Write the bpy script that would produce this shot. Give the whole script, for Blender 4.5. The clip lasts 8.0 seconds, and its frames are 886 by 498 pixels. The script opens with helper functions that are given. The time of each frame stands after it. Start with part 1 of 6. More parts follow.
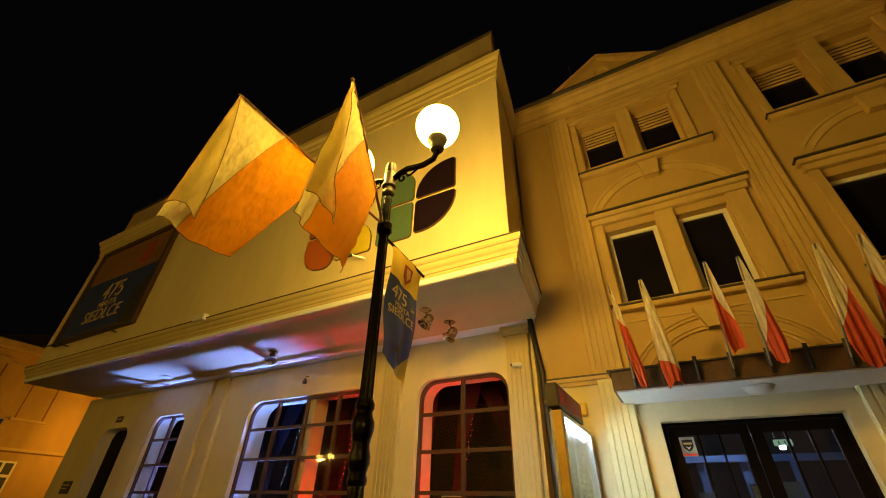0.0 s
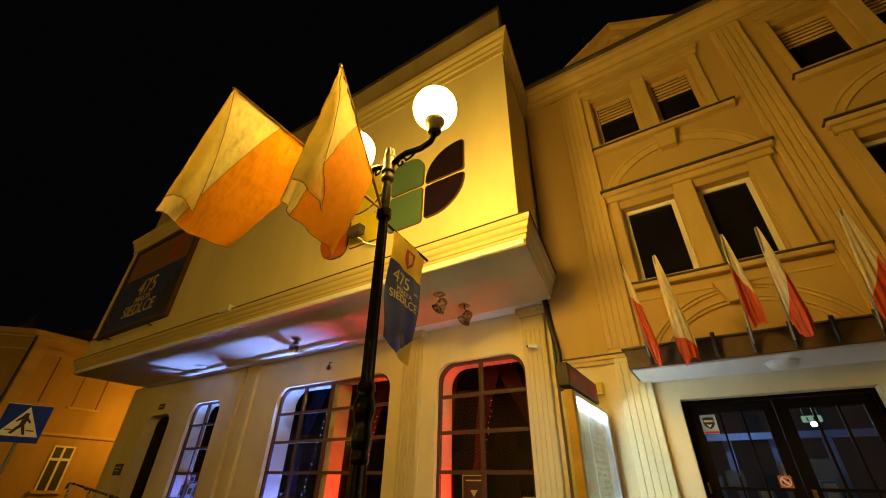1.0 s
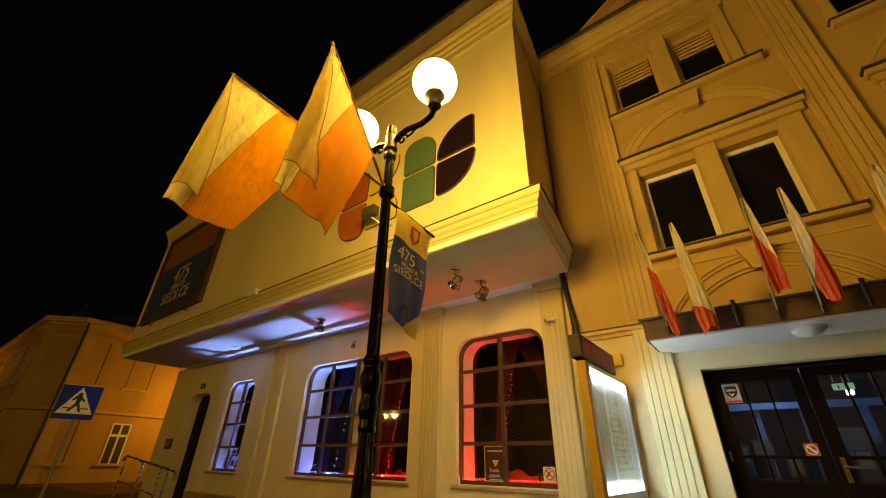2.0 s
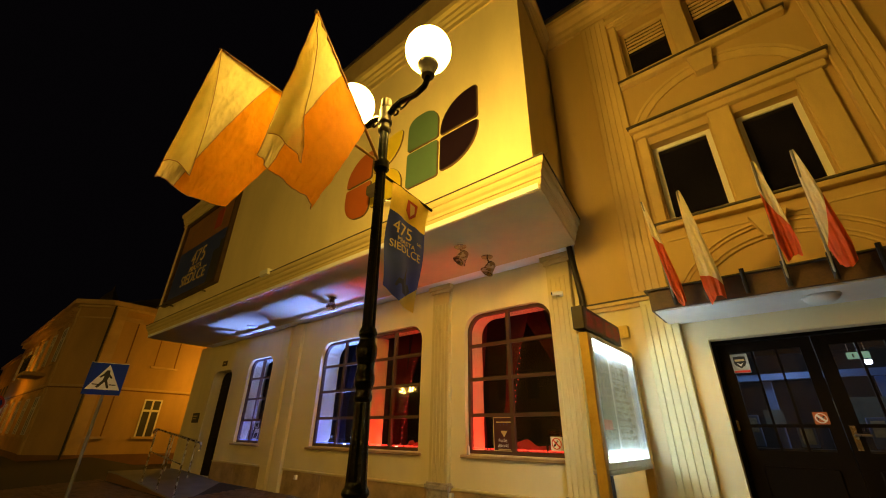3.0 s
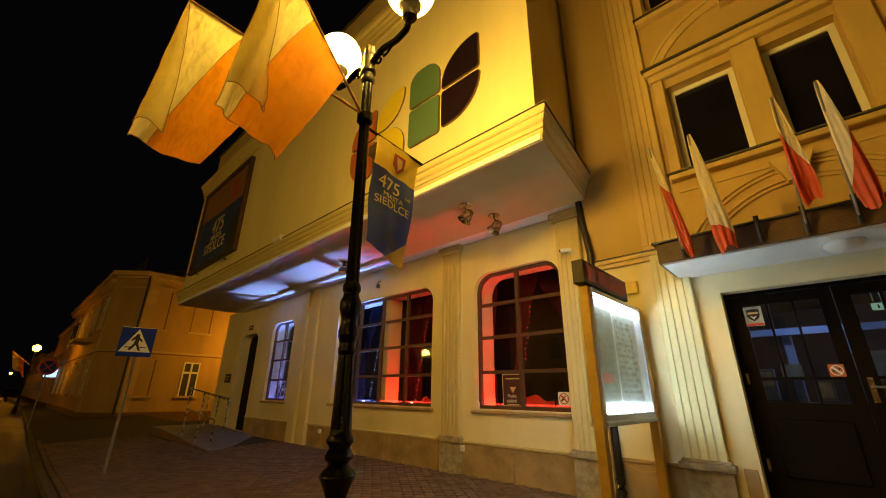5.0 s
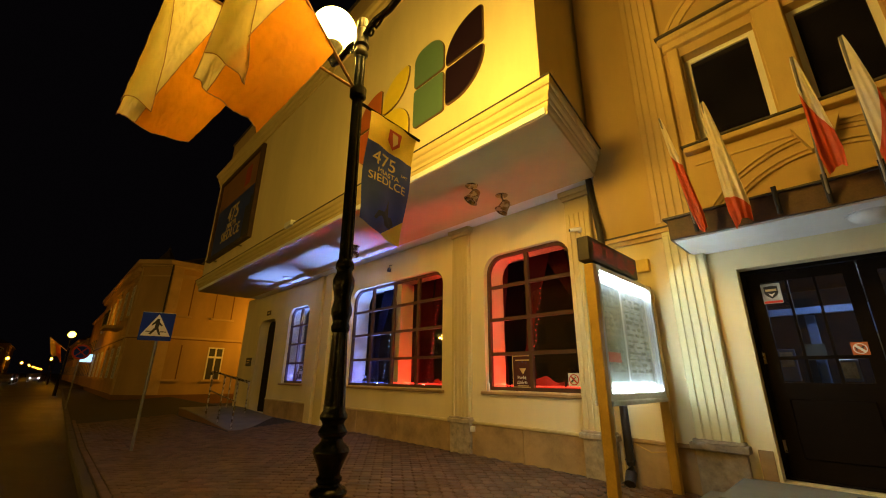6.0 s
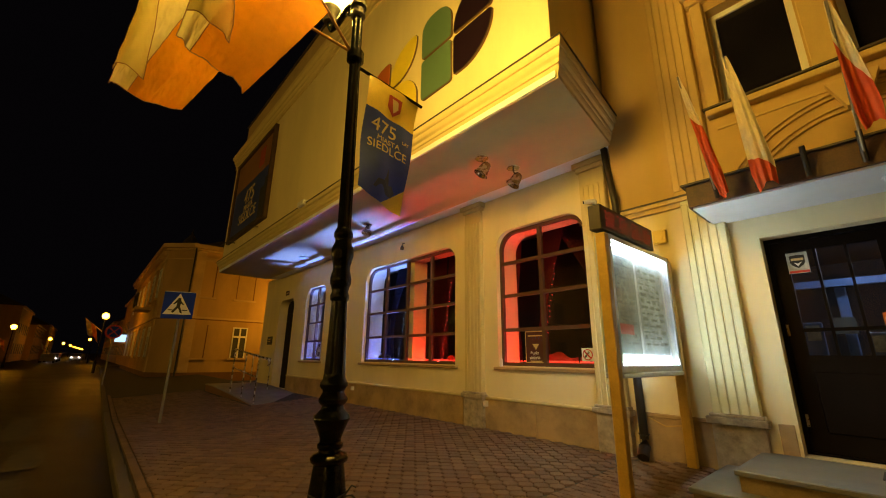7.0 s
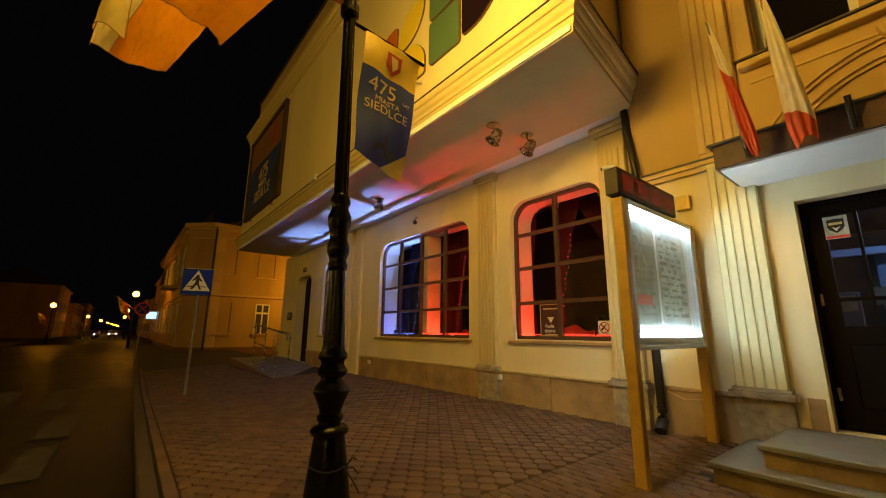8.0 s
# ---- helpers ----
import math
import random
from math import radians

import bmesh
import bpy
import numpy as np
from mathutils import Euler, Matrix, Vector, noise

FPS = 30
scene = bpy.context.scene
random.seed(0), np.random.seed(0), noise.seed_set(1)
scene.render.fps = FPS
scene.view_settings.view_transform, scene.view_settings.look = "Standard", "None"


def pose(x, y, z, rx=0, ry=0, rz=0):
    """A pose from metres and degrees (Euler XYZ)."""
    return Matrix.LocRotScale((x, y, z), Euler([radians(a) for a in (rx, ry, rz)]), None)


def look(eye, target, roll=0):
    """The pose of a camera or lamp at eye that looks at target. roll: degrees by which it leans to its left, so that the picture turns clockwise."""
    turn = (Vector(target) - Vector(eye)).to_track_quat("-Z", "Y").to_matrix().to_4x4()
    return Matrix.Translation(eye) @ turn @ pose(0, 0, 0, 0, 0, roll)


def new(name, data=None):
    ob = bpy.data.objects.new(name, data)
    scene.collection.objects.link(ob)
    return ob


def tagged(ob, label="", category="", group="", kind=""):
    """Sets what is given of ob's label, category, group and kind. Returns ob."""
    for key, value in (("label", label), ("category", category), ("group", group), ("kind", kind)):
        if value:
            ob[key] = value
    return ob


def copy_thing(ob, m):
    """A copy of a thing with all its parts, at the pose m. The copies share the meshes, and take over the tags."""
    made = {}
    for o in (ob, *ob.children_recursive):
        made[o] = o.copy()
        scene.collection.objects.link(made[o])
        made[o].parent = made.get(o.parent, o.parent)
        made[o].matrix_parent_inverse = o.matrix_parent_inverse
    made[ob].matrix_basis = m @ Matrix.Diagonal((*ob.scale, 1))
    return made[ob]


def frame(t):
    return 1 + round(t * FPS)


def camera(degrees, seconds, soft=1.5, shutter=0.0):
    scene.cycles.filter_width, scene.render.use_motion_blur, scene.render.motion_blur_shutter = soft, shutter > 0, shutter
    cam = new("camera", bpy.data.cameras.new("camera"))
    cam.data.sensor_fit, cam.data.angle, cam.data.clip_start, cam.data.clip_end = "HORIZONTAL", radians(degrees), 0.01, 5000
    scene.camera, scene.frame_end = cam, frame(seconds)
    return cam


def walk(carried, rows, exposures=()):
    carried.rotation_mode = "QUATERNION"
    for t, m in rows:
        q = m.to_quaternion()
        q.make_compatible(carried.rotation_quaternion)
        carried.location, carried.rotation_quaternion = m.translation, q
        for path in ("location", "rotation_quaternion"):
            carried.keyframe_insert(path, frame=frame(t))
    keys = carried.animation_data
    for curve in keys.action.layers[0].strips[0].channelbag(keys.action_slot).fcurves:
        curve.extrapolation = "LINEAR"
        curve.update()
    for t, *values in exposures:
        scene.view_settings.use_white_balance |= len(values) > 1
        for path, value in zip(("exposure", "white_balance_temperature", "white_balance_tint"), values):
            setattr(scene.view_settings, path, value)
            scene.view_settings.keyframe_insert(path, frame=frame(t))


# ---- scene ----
cam = camera(96.7, 8.0, soft=1.05)
PATH = [
    (0, (0.195, -0.098, 1.484), (-0.622, 1.353, 2.591), 1.6),
    (0.5, (0.265, -0.032, 1.465), (-0.605, 1.409, 2.546), 1.5),
    (1, (0.37, 0.027, 1.475), (-0.569, 1.452, 2.517), 1.4),
    (1.5, (0.455, 0.082, 1.459), (-0.554, 1.49, 2.458), 1.3),
    (3, (0.633, 0.281, 1.408), (-0.527, 1.67, 2.259), 1.0),
    (3.5, (0.678, 0.344, 1.396), (-0.509, 1.736, 2.206), 0.9),
    (4, (0.715, 0.423, 1.376), (-0.503, 1.81, 2.147), 0.9),
    (4.5, (0.746, 0.489, 1.367), (-0.505, 1.867, 2.098), 0.8),
    (6, (0.837, 0.761, 1.31), (-0.528, 2.084, 1.93), 0.7),
    (6.5, (0.848, 0.844, 1.276), (-0.557, 2.136, 1.872), 0.7),
    (7, (0.839, 0.934, 1.238), (-0.607, 2.21, 1.767), 0.7),
    (7.5, (0.824, 1.025, 1.22), (-0.661, 2.284, 1.681), 0.6),
    (8, (0.777, 1.13, 1.211), (-0.748, 2.356, 1.624), 0.5),
]
walk(cam, [(t, look(eye, target, roll)) for t, eye, target, roll in PATH])

# ---- light ----
world = bpy.data.worlds.new("night")
scene.world = world
world.use_nodes = True
world.node_tree.nodes["Background"].inputs[0].default_value = (0.5, 0.38, 0.5, 1)
world.node_tree.nodes["Background"].inputs[1].default_value = 0.0028
LAMP = (1.0, 0.60, 0.095)
GLOBE_POWER = 169.0

# ---- materials ----


def emitter(name, colour, power):
    m = bpy.data.materials.new(name)
    m.use_nodes = True
    nt = m.node_tree
    nt.nodes.remove(nt.nodes["Principled BSDF"])
    e = nt.nodes.new("ShaderNodeEmission")
    e.inputs[0].default_value = (*colour, 1)
    e.inputs[1].default_value = power
    nt.links.new(e.outputs[0], nt.nodes["Material Output"].inputs[0])
    return m


def surface(name, colour, rough=0.7, metal=0.0, stain=0.18, size=1.2, grain=60.0, bump=0.15, streak=1.0, tint=None, per_piece=0.0, spec=0.5, through_light=0.0, coat=0.0, crease=0.0):
    """Two scales of variation: broad stains (size in 1/m, drawn out downwards by streak) and fine grain with relief."""
    m = bpy.data.materials.new(name)
    m.use_nodes = True
    nt = m.node_tree
    b = nt.nodes["Principled BSDF"]
    b.inputs["Metallic"].default_value = metal
    b.inputs["Specular IOR Level"].default_value = spec
    b.inputs["Coat Weight"].default_value = coat
    tc = nt.nodes.new("ShaderNodeTexCoord")
    mp = nt.nodes.new("ShaderNodeMapping")
    mp.inputs["Scale"].default_value = (1, 1, 1 / streak)
    nt.links.new(tc.outputs["Object"], mp.inputs[0])
    big = nt.nodes.new("ShaderNodeTexNoise")
    big.inputs["Scale"].default_value = size
    big.inputs["Detail"].default_value = 6
    big.inputs["Roughness"].default_value = 0.62
    nt.links.new(mp.outputs[0], big.inputs["Vector"])
    fine = nt.nodes.new("ShaderNodeTexNoise")
    fine.inputs["Scale"].default_value = grain
    fine.inputs["Detail"].default_value = 3
    nt.links.new(tc.outputs["Object"], fine.inputs["Vector"])
    ramp = nt.nodes.new("ShaderNodeValToRGB")
    dark = tint or tuple(c * (1 - 2.2 * stain) for c in colour)
    ramp.color_ramp.elements[0].position, ramp.color_ramp.elements[1].position = 0.28, 0.62
    ramp.color_ramp.elements[0].color = (*[max(0.0, c) for c in dark], 1)
    ramp.color_ramp.elements[1].color = (*colour, 1)
    nt.links.new(big.outputs["Fac"], ramp.inputs[0])
    mix = nt.nodes.new("ShaderNodeMix")
    mix.data_type, mix.blend_type = "RGBA", "MULTIPLY"
    mix.inputs[0].default_value = min(1.0, stain * 2.5)
    nt.links.new(ramp.outputs[0], mix.inputs[6])
    gr = nt.nodes.new("ShaderNodeMapRange")
    gr.inputs[1].default_value, gr.inputs[2].default_value, gr.inputs[3].default_value, gr.inputs[4].default_value = 0.3, 0.7, 0.7, 1.15
    nt.links.new(fine.outputs["Fac"], gr.inputs[0])
    nt.links.new(gr.outputs[0], mix.inputs[7])
    colour_out = mix.outputs[2]
    if per_piece:
        info = nt.nodes.new("ShaderNodeObjectInfo")
        isl = nt.nodes.new("ShaderNodeNewGeometry")
        add = nt.nodes.new("ShaderNodeMath")
        nt.links.new(info.outputs["Random"], add.inputs[0])
        nt.links.new(isl.outputs["Random Per Island"], add.inputs[1])
        fr = nt.nodes.new("ShaderNodeMath")
        fr.operation = "FRACT"
        nt.links.new(add.outputs[0], fr.inputs[0])
        rg = nt.nodes.new("ShaderNodeMapRange")
        rg.inputs[3].default_value, rg.inputs[4].default_value = 1 - per_piece, 1 + per_piece
        nt.links.new(fr.outputs[0], rg.inputs[0])
        vm = nt.nodes.new("ShaderNodeVectorMath")
        vm.operation = "SCALE"
        nt.links.new(colour_out, vm.inputs[0])
        nt.links.new(rg.outputs[0], vm.inputs["Scale"])
        colour_out = vm.outputs[0]
    nt.links.new(colour_out, b.inputs["Base Color"])
    rr = nt.nodes.new("ShaderNodeMapRange")
    rr.inputs[3].default_value, rr.inputs[4].default_value = max(0.03, rough - 0.12), min(1.0, rough + 0.12)
    nt.links.new(big.outputs["Fac"], rr.inputs[0])
    nt.links.new(rr.outputs[0], b.inputs["Roughness"])
    if bump:
        bp = nt.nodes.new("ShaderNodeBump")
        bp.inputs["Strength"].default_value = bump
        bp.inputs["Distance"].default_value = 0.01
        nt.links.new(fine.outputs["Fac"], bp.inputs["Height"])
        normal_out = bp.outputs[0]
        if crease:
            # ridges of crumpled cloth, drawn out aslant
            cm = nt.nodes.new("ShaderNodeMapping")
            cm.inputs["Scale"].default_value = (9, 9, 4)
            cm.inputs["Rotation"].default_value = (0.6, 0.3, 0.4)
            nt.links.new(tc.outputs["Object"], cm.inputs[0])
            cn = nt.nodes.new("ShaderNodeTexNoise")
            cn.inputs["Scale"].default_value, cn.inputs["Detail"].default_value, cn.inputs["Distortion"].default_value = 1.0, 2.5, 0.8
            nt.links.new(cm.outputs[0], cn.inputs["Vector"])
            sub = nt.nodes.new("ShaderNodeMath")
            sub.operation = "SUBTRACT"
            sub.inputs[1].default_value = 0.5
            nt.links.new(cn.outputs["Fac"], sub.inputs[0])
            ab = nt.nodes.new("ShaderNodeMath")
            ab.operation = "ABSOLUTE"
            nt.links.new(sub.outputs[0], ab.inputs[0])
            b2 = nt.nodes.new("ShaderNodeBump")
            b2.inputs["Strength"].default_value, b2.inputs["Distance"].default_value = crease, 0.06
            nt.links.new(ab.outputs[0], b2.inputs["Height"])
            nt.links.new(normal_out, b2.inputs["Normal"])
            normal_out = b2.outputs[0]
        nt.links.new(normal_out, b.inputs["Normal"])
    if through_light:
        tr = nt.nodes.new("ShaderNodeBsdfTranslucent")
        nt.links.new(colour_out, tr.inputs[0])
        if crease:
            nt.links.new(normal_out, tr.inputs["Normal"])
        mx = nt.nodes.new("ShaderNodeMixShader")
        mx.inputs[0].default_value = through_light
        nt.links.new(b.outputs[0], mx.inputs[1])
        nt.links.new(tr.outputs[0], mx.inputs[2])
        nt.links.new(mx.outputs[0], nt.nodes["Material Output"].inputs[0])
    return m


def glass(name, tone=(0.9, 0.92, 0.92), gloss=0.03, ior=1.5):
    m = bpy.data.materials.new(name)
    m.use_nodes = True
    nt = m.node_tree
    nt.nodes.remove(nt.nodes["Principled BSDF"])
    a, g = nt.nodes.new("ShaderNodeBsdfTransparent"), nt.nodes.new("ShaderNodeBsdfGlossy")
    a.inputs[0].default_value = (*tone, 1)
    g.inputs["Roughness"].default_value = gloss
    lw = nt.nodes.new("ShaderNodeLayerWeight")
    lw.inputs[0].default_value = 0.5
    pw = nt.nodes.new("ShaderNodeMath")
    pw.operation = "POWER"
    pw.inputs[1].default_value = 5.0
    nt.links.new(lw.outputs["Facing"], pw.inputs[0])
    f = nt.nodes.new("ShaderNodeMapRange")
    f.inputs[3].default_value, f.inputs[4].default_value = ((ior - 1) / (ior + 1)) ** 2, 1.0
    nt.links.new(pw.outputs[0], f.inputs[0])
    mx = nt.nodes.new("ShaderNodeMixShader")
    nt.links.new(f.outputs[0], mx.inputs[0])
    nt.links.new(a.outputs[0], mx.inputs[1])
    nt.links.new(g.outputs[0], mx.inputs[2])
    nt.links.new(mx.outputs[0], nt.nodes["Material Output"].inputs[0])
    return m


M_CREAM = surface("cream_render", (0.77, 0.655, 0.37), 0.85, stain=0.07, size=0.9, streak=4, grain=140, bump=0.12)
M_CREAM_TRIM = surface("cream_trim", (0.60, 0.49, 0.225), 0.75, stain=0.04, size=2.5, streak=3, grain=120, bump=0.08)
M_ENTTRIM = surface("entrance_trim", (0.72, 0.67, 0.38), 0.8, stain=0.05, size=1.5, streak=6, grain=160, bump=0.008)
M_OCHRE = surface("ochre_render", (0.55, 0.375, 0.14), 0.85, stain=0.09, size=0.8, streak=4, grain=140, bump=0.15)
M_OCHRE_TRIM = surface("ochre_trim", (0.60, 0.425, 0.165), 0.8, stain=0.1, size=2.5, streak=3, grain=120, bump=0.08)
M_WHITE = surface("white_paint", (0.76, 0.74, 0.70), 0.75, stain=0.06, size=1.5, grain=140, bump=0.06)
M_SOFFIT = surface("soffit_paint", (0.82, 0.86, 0.92), 0.7, stain=0.05, size=0.9, grain=120, bump=0.05)
M_STONE = surface("plinth_stone", (0.46, 0.31, 0.14), 0.8, stain=0.22, size=2.2, grain=160, bump=0.35)
M_GRANITE = surface("granite_chips", (0.46, 0.38, 0.26), 0.7, stain=0.25, size=9, grain=220, bump=0.5)
M_STEP = surface("step_slab", (0.205, 0.195, 0.17), 0.55, stain=0.14, size=4, grain=120, bump=0.12)
M_STEP_RISER = surface("step_riser", (0.27, 0.19, 0.10), 0.8, stain=0.2, size=5, grain=120, bump=0.2)
M_PAVER = surface("paver_concrete", (0.158, 0.093, 0.058), 0.85, stain=0.16, size=2.5, grain=160, bump=0.35, per_piece=0.22)
M_BED = surface("joint_sand", (0.03, 0.022, 0.016), 0.95, stain=0.2, size=8, grain=200, bump=0.4)
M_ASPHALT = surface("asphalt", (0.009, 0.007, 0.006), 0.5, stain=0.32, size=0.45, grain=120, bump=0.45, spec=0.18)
M_KERB = surface("kerb_concrete", (0.08, 0.062, 0.047), 0.8, stain=0.2, size=4, grain=140, bump=0.3, per_piece=0.12)
M_MARK = surface("road_paint_and_reflection", (0.06, 0.05, 0.04), 0.75, stain=0.38, size=5, grain=90, bump=0.2)
M_IRON = surface("black_gloss_iron", (0.004, 0.005, 0.005), 0.22, metal=0.0, stain=0.2, size=14, grain=55, bump=0.3, spec=0.28)
M_BRONZE = surface("weathered_cap", (0.035, 0.027, 0.014), 0.55, metal=0.2, stain=0.2, size=10, grain=80, bump=0.1)
M_BROWNFRAME = surface("brown_window_frame", (0.085, 0.040, 0.020), 0.4, stain=0.15, size=5, grain=60, bump=0.05, coat=0.2)
M_DARKWOOD = surface("dark_stained_wood", (0.008, 0.005, 0.0035), 0.55, stain=0.2, size=3, grain=50, bump=0.1, streak=8, spec=0.07)
M_FASCIA = surface("brown_fascia", (0.09, 0.045, 0.02), 0.6, stain=0.25, size=4, grain=60, bump=0.2)
M_PIPE = surface("dark_pipe", (0.022, 0.019, 0.018), 0.45, metal=0.2, stain=0.2, size=6, grain=60, bump=0.05)
M_ZINC = surface("zinc_flashing", (0.10, 0.085, 0.07), 0.6, metal=0.4, stain=0.2, size=4, grain=60, bump=0.1)
M_STEEL = surface("steel_tube", (0.55, 0.53, 0.50), 0.28, metal=1.0, stain=0.08, size=10, grain=80, bump=0.03)
M_GREYPAINT = surface("grey_painted_pole", (0.22, 0.21, 0.19), 0.6, stain=0.15, size=6, grain=80, bump=0.05)
M_ALU = surface("aluminium_frame", (0.50, 0.49, 0.47), 0.4, metal=0.8, stain=0.08, size=8, grain=80, bump=0.03)
M_GOLDPOST = surface("bronze_painted_post", (0.60, 0.38, 0.085), 0.45, metal=0.1, stain=0.1, size=5, grain=80, bump=0.05)
M_DARKBOX = surface("dark_housing", (0.035, 0.022, 0.016), 0.5, stain=0.15, size=8, grain=80, bump=0.05)
# lamplight's yellow is mixed into the next two cloth colours
M_WHITECLOTH = surface("lamplit_white_flag_cloth", (0.90, 0.81, 0.38), 0.8, stain=0.05, size=6, grain=300, bump=0.1, spec=0.1, through_light=0.68, crease=0.2)
M_REDCLOTH = surface("lamplit_red_flag_cloth", (0.88, 0.37, 0.014), 0.75, stain=0.06, size=6, grain=300, bump=0.1, spec=0.1, through_light=0.72, crease=0.26)
M_WHITECLOTH2 = surface("small_white_flag_cloth", (0.86, 0.78, 0.58), 0.8, stain=0.05, size=9, grain=300, bump=0.1, spec=0.1, through_light=0.22)
M_REDCLOTH2 = surface("small_red_flag_cloth", (0.72, 0.15, 0.055), 0.75, stain=0.06, size=9, grain=300, bump=0.1, spec=0.1, through_light=0.2)
M_SEAM = surface("flag_hem", (0.45, 0.25, 0.10), 0.8, stain=0.1, size=9, grain=200, bump=0.1)
M_BANYEL = surface("banner_yellow", (0.80, 0.58, 0.06), 0.5, stain=0.08, size=4, grain=90, bump=0.06, through_light=0.15)
M_BANBLUE = surface("banner_blue", (0.04, 0.07, 0.36), 0.45, stain=0.12, size=4, grain=90, bump=0.06, through_light=0.1)
M_BANTEXT = surface("banner_lettering", (0.62, 0.48, 0.20), 0.5, stain=0.05, size=9, grain=90, bump=0.03)
M_BANDARK = surface("banner_dark_print", (0.035, 0.035, 0.045), 0.5, stain=0.1, size=9, grain=90, bump=0.03)
M_CREST = surface("crest_red", (0.42, 0.06, 0.03), 0.5, stain=0.1, size=9, grain=90, bump=0.03)
M_LOGO = {
    "purple": surface("panel_purple", (0.014, 0.006, 0.015), 0.35, stain=0.05, size=3, grain=60, bump=0.02),
    "green": surface("panel_green", (0.10, 0.185, 0.115), 0.4, stain=0.05, size=3, grain=60, bump=0.02),
    "yellow": surface("panel_yellow", (0.78, 0.62, 0.04), 0.4, stain=0.05, size=3, grain=60, bump=0.02),
    "red": surface("panel_red", (0.50, 0.13, 0.03), 0.4, stain=0.05, size=3, grain=60, bump=0.02),
}
M_DULL = surface("dull_orange_print", (0.30, 0.15, 0.05), 0.5, stain=0.15, size=2, grain=60, bump=0.02)
M_EDGE = surface("panel_edge", (0.12, 0.07, 0.03), 0.5, stain=0.05, size=3, grain=60, bump=0.02)
M_SIGNBLUE = surface("sign_blue", (0.008, 0.035, 0.36), 0.45, stain=0.05, size=6, grain=60, bump=0.02, spec=0.12)
M_SIGNWHITE = surface("sign_white", (0.78, 0.78, 0.76), 0.4, stain=0.05, size=6, grain=60, bump=0.02)
M_BLACK = surface("matt_black", (0.012, 0.012, 0.012), 0.6, stain=0.1, size=6, grain=60, bump=0.02)
M_SIGNRED = surface("sign_red", (0.55, 0.03, 0.02), 0.45, stain=0.05, size=6, grain=60, bump=0.02)
M_BRASS = surface("brass_spotlight", (0.42, 0.33, 0.19), 0.26, metal=0.9, stain=0.1, size=10, grain=60, bump=0.05)
M_CURTAIN = surface("burgundy_curtain", (0.13, 0.012, 0.014), 0.85, stain=0.15, size=4, grain=200, bump=0.15)
M_SCARF = surface("scarlet_fabric", (0.78, 0.07, 0.04), 0.7, stain=0.1, size=6, grain=150, bump=0.3)
# the darkness of the unlit rooms is put into this near-black colour
M_ROOMDARK = surface("unlit_room_wall", (0.022, 0.018, 0.02), 0.8, stain=0.15, size=1, grain=60, bump=0.05)
M_POSTER = surface("dark_poster", (0.07, 0.014, 0.014), 0.4, stain=0.1, size=8, grain=60, bump=0.02)
M_PAPER = surface("display_paper", (0.54, 0.58, 0.57), 0.5, stain=0.3, size=7, grain=30, bump=0.03)
M_PAPER_GREEN = surface("printed_sheet", (0.30, 0.35, 0.31), 0.5, stain=0.35, size=9, grain=25, bump=0.03)
M_PRINT = surface("grey_print", (0.12, 0.14, 0.12), 0.5, stain=0.2, size=8, grain=40, bump=0.0)
M_PLASTIC = surface("white_plastic", (0.72, 0.70, 0.66), 0.45, stain=0.06, size=10, grain=60, bump=0.03)
M_LOBBY = surface("lobby_panel", (0.12, 0.18, 0.36), 0.4, stain=0.1, size=3, grain=60, bump=0.03)
# opaque; the purplish black stands in for night sky mirrored in the panes
M_DARKPANE = surface("sky_tinted_pane", (0.011, 0.010, 0.019), 0.1, stain=0.2, size=2, grain=20, bump=0.0)
M_YELPLASTIC = surface("yellow_plastic_box", (0.75, 0.55, 0.12), 0.45, stain=0.06, size=10, grain=60, bump=0.03)
M_FARWALL = surface("far_ochre_render", (0.50, 0.31, 0.11), 0.85, stain=0.15, size=0.5, streak=3, grain=60, bump=0.1)
# brown of the ramp sides; also carries shade on the far house's plinth
M_FARPLINTH = surface("brown_render_and_far_shade", (0.20, 0.095, 0.035), 0.85, stain=0.15, size=1, grain=60, bump=0.15)
M_RAMP = surface("ramp_slab", (0.24, 0.22, 0.20), 0.8, stain=0.15, size=2, grain=120, bump=0.25)
M_FARTRIM = surface("far_trim", (0.56, 0.38, 0.17), 0.85, stain=0.12, size=1, grain=60, bump=0.1)
M_ROOF = surface("dark_roof", (0.05, 0.04, 0.035), 0.8, stain=0.2, size=1, grain=60, bump=0.2)
M_PARAPET = surface("parapet_render", (0.50, 0.38, 0.20), 0.85, stain=0.16, size=0.8, streak=3, grain=120, bump=0.15)
M_GLASS = glass("window_glass")
M_GLOBE = emitter("lit_globe", LAMP, GLOBE_POWER)
M_FARGLOBE = emitter("far_lit_globe", (1.0, 0.37, 0.0088), 100.0)
M_ALLEY = emitter("alley_lit_globe", (1.0, 0.45, 0.03), 280.0)
M_BLUELED = emitter("blue_led", (0.09, 0.14, 1.0), 270.0)
M_REDLED = emitter("red_led", (1.0, 0.03, 0.026), 260.0)
M_REDLINE = emitter("red_led_line", (1.0, 0.05, 0.025), 4.0)
M_BLUELINE = emitter("blue_led_line", (0.2, 0.3, 1.0), 1.2)
M_BLUEFLOOD = emitter("blue_floodlight_lens", (0.24, 0.33, 1.0), 120.0)
M_REDFLOOD = emitter("red_floodlight_lens", (1.0, 0.05, 0.04), 60.0)
M_TUBE = emitter("white_tube", (0.72, 0.9, 1.0), 100.0)
M_LEDDOT = emitter("red_display_dot", (1.0, 0.06, 0.03), 0.4)
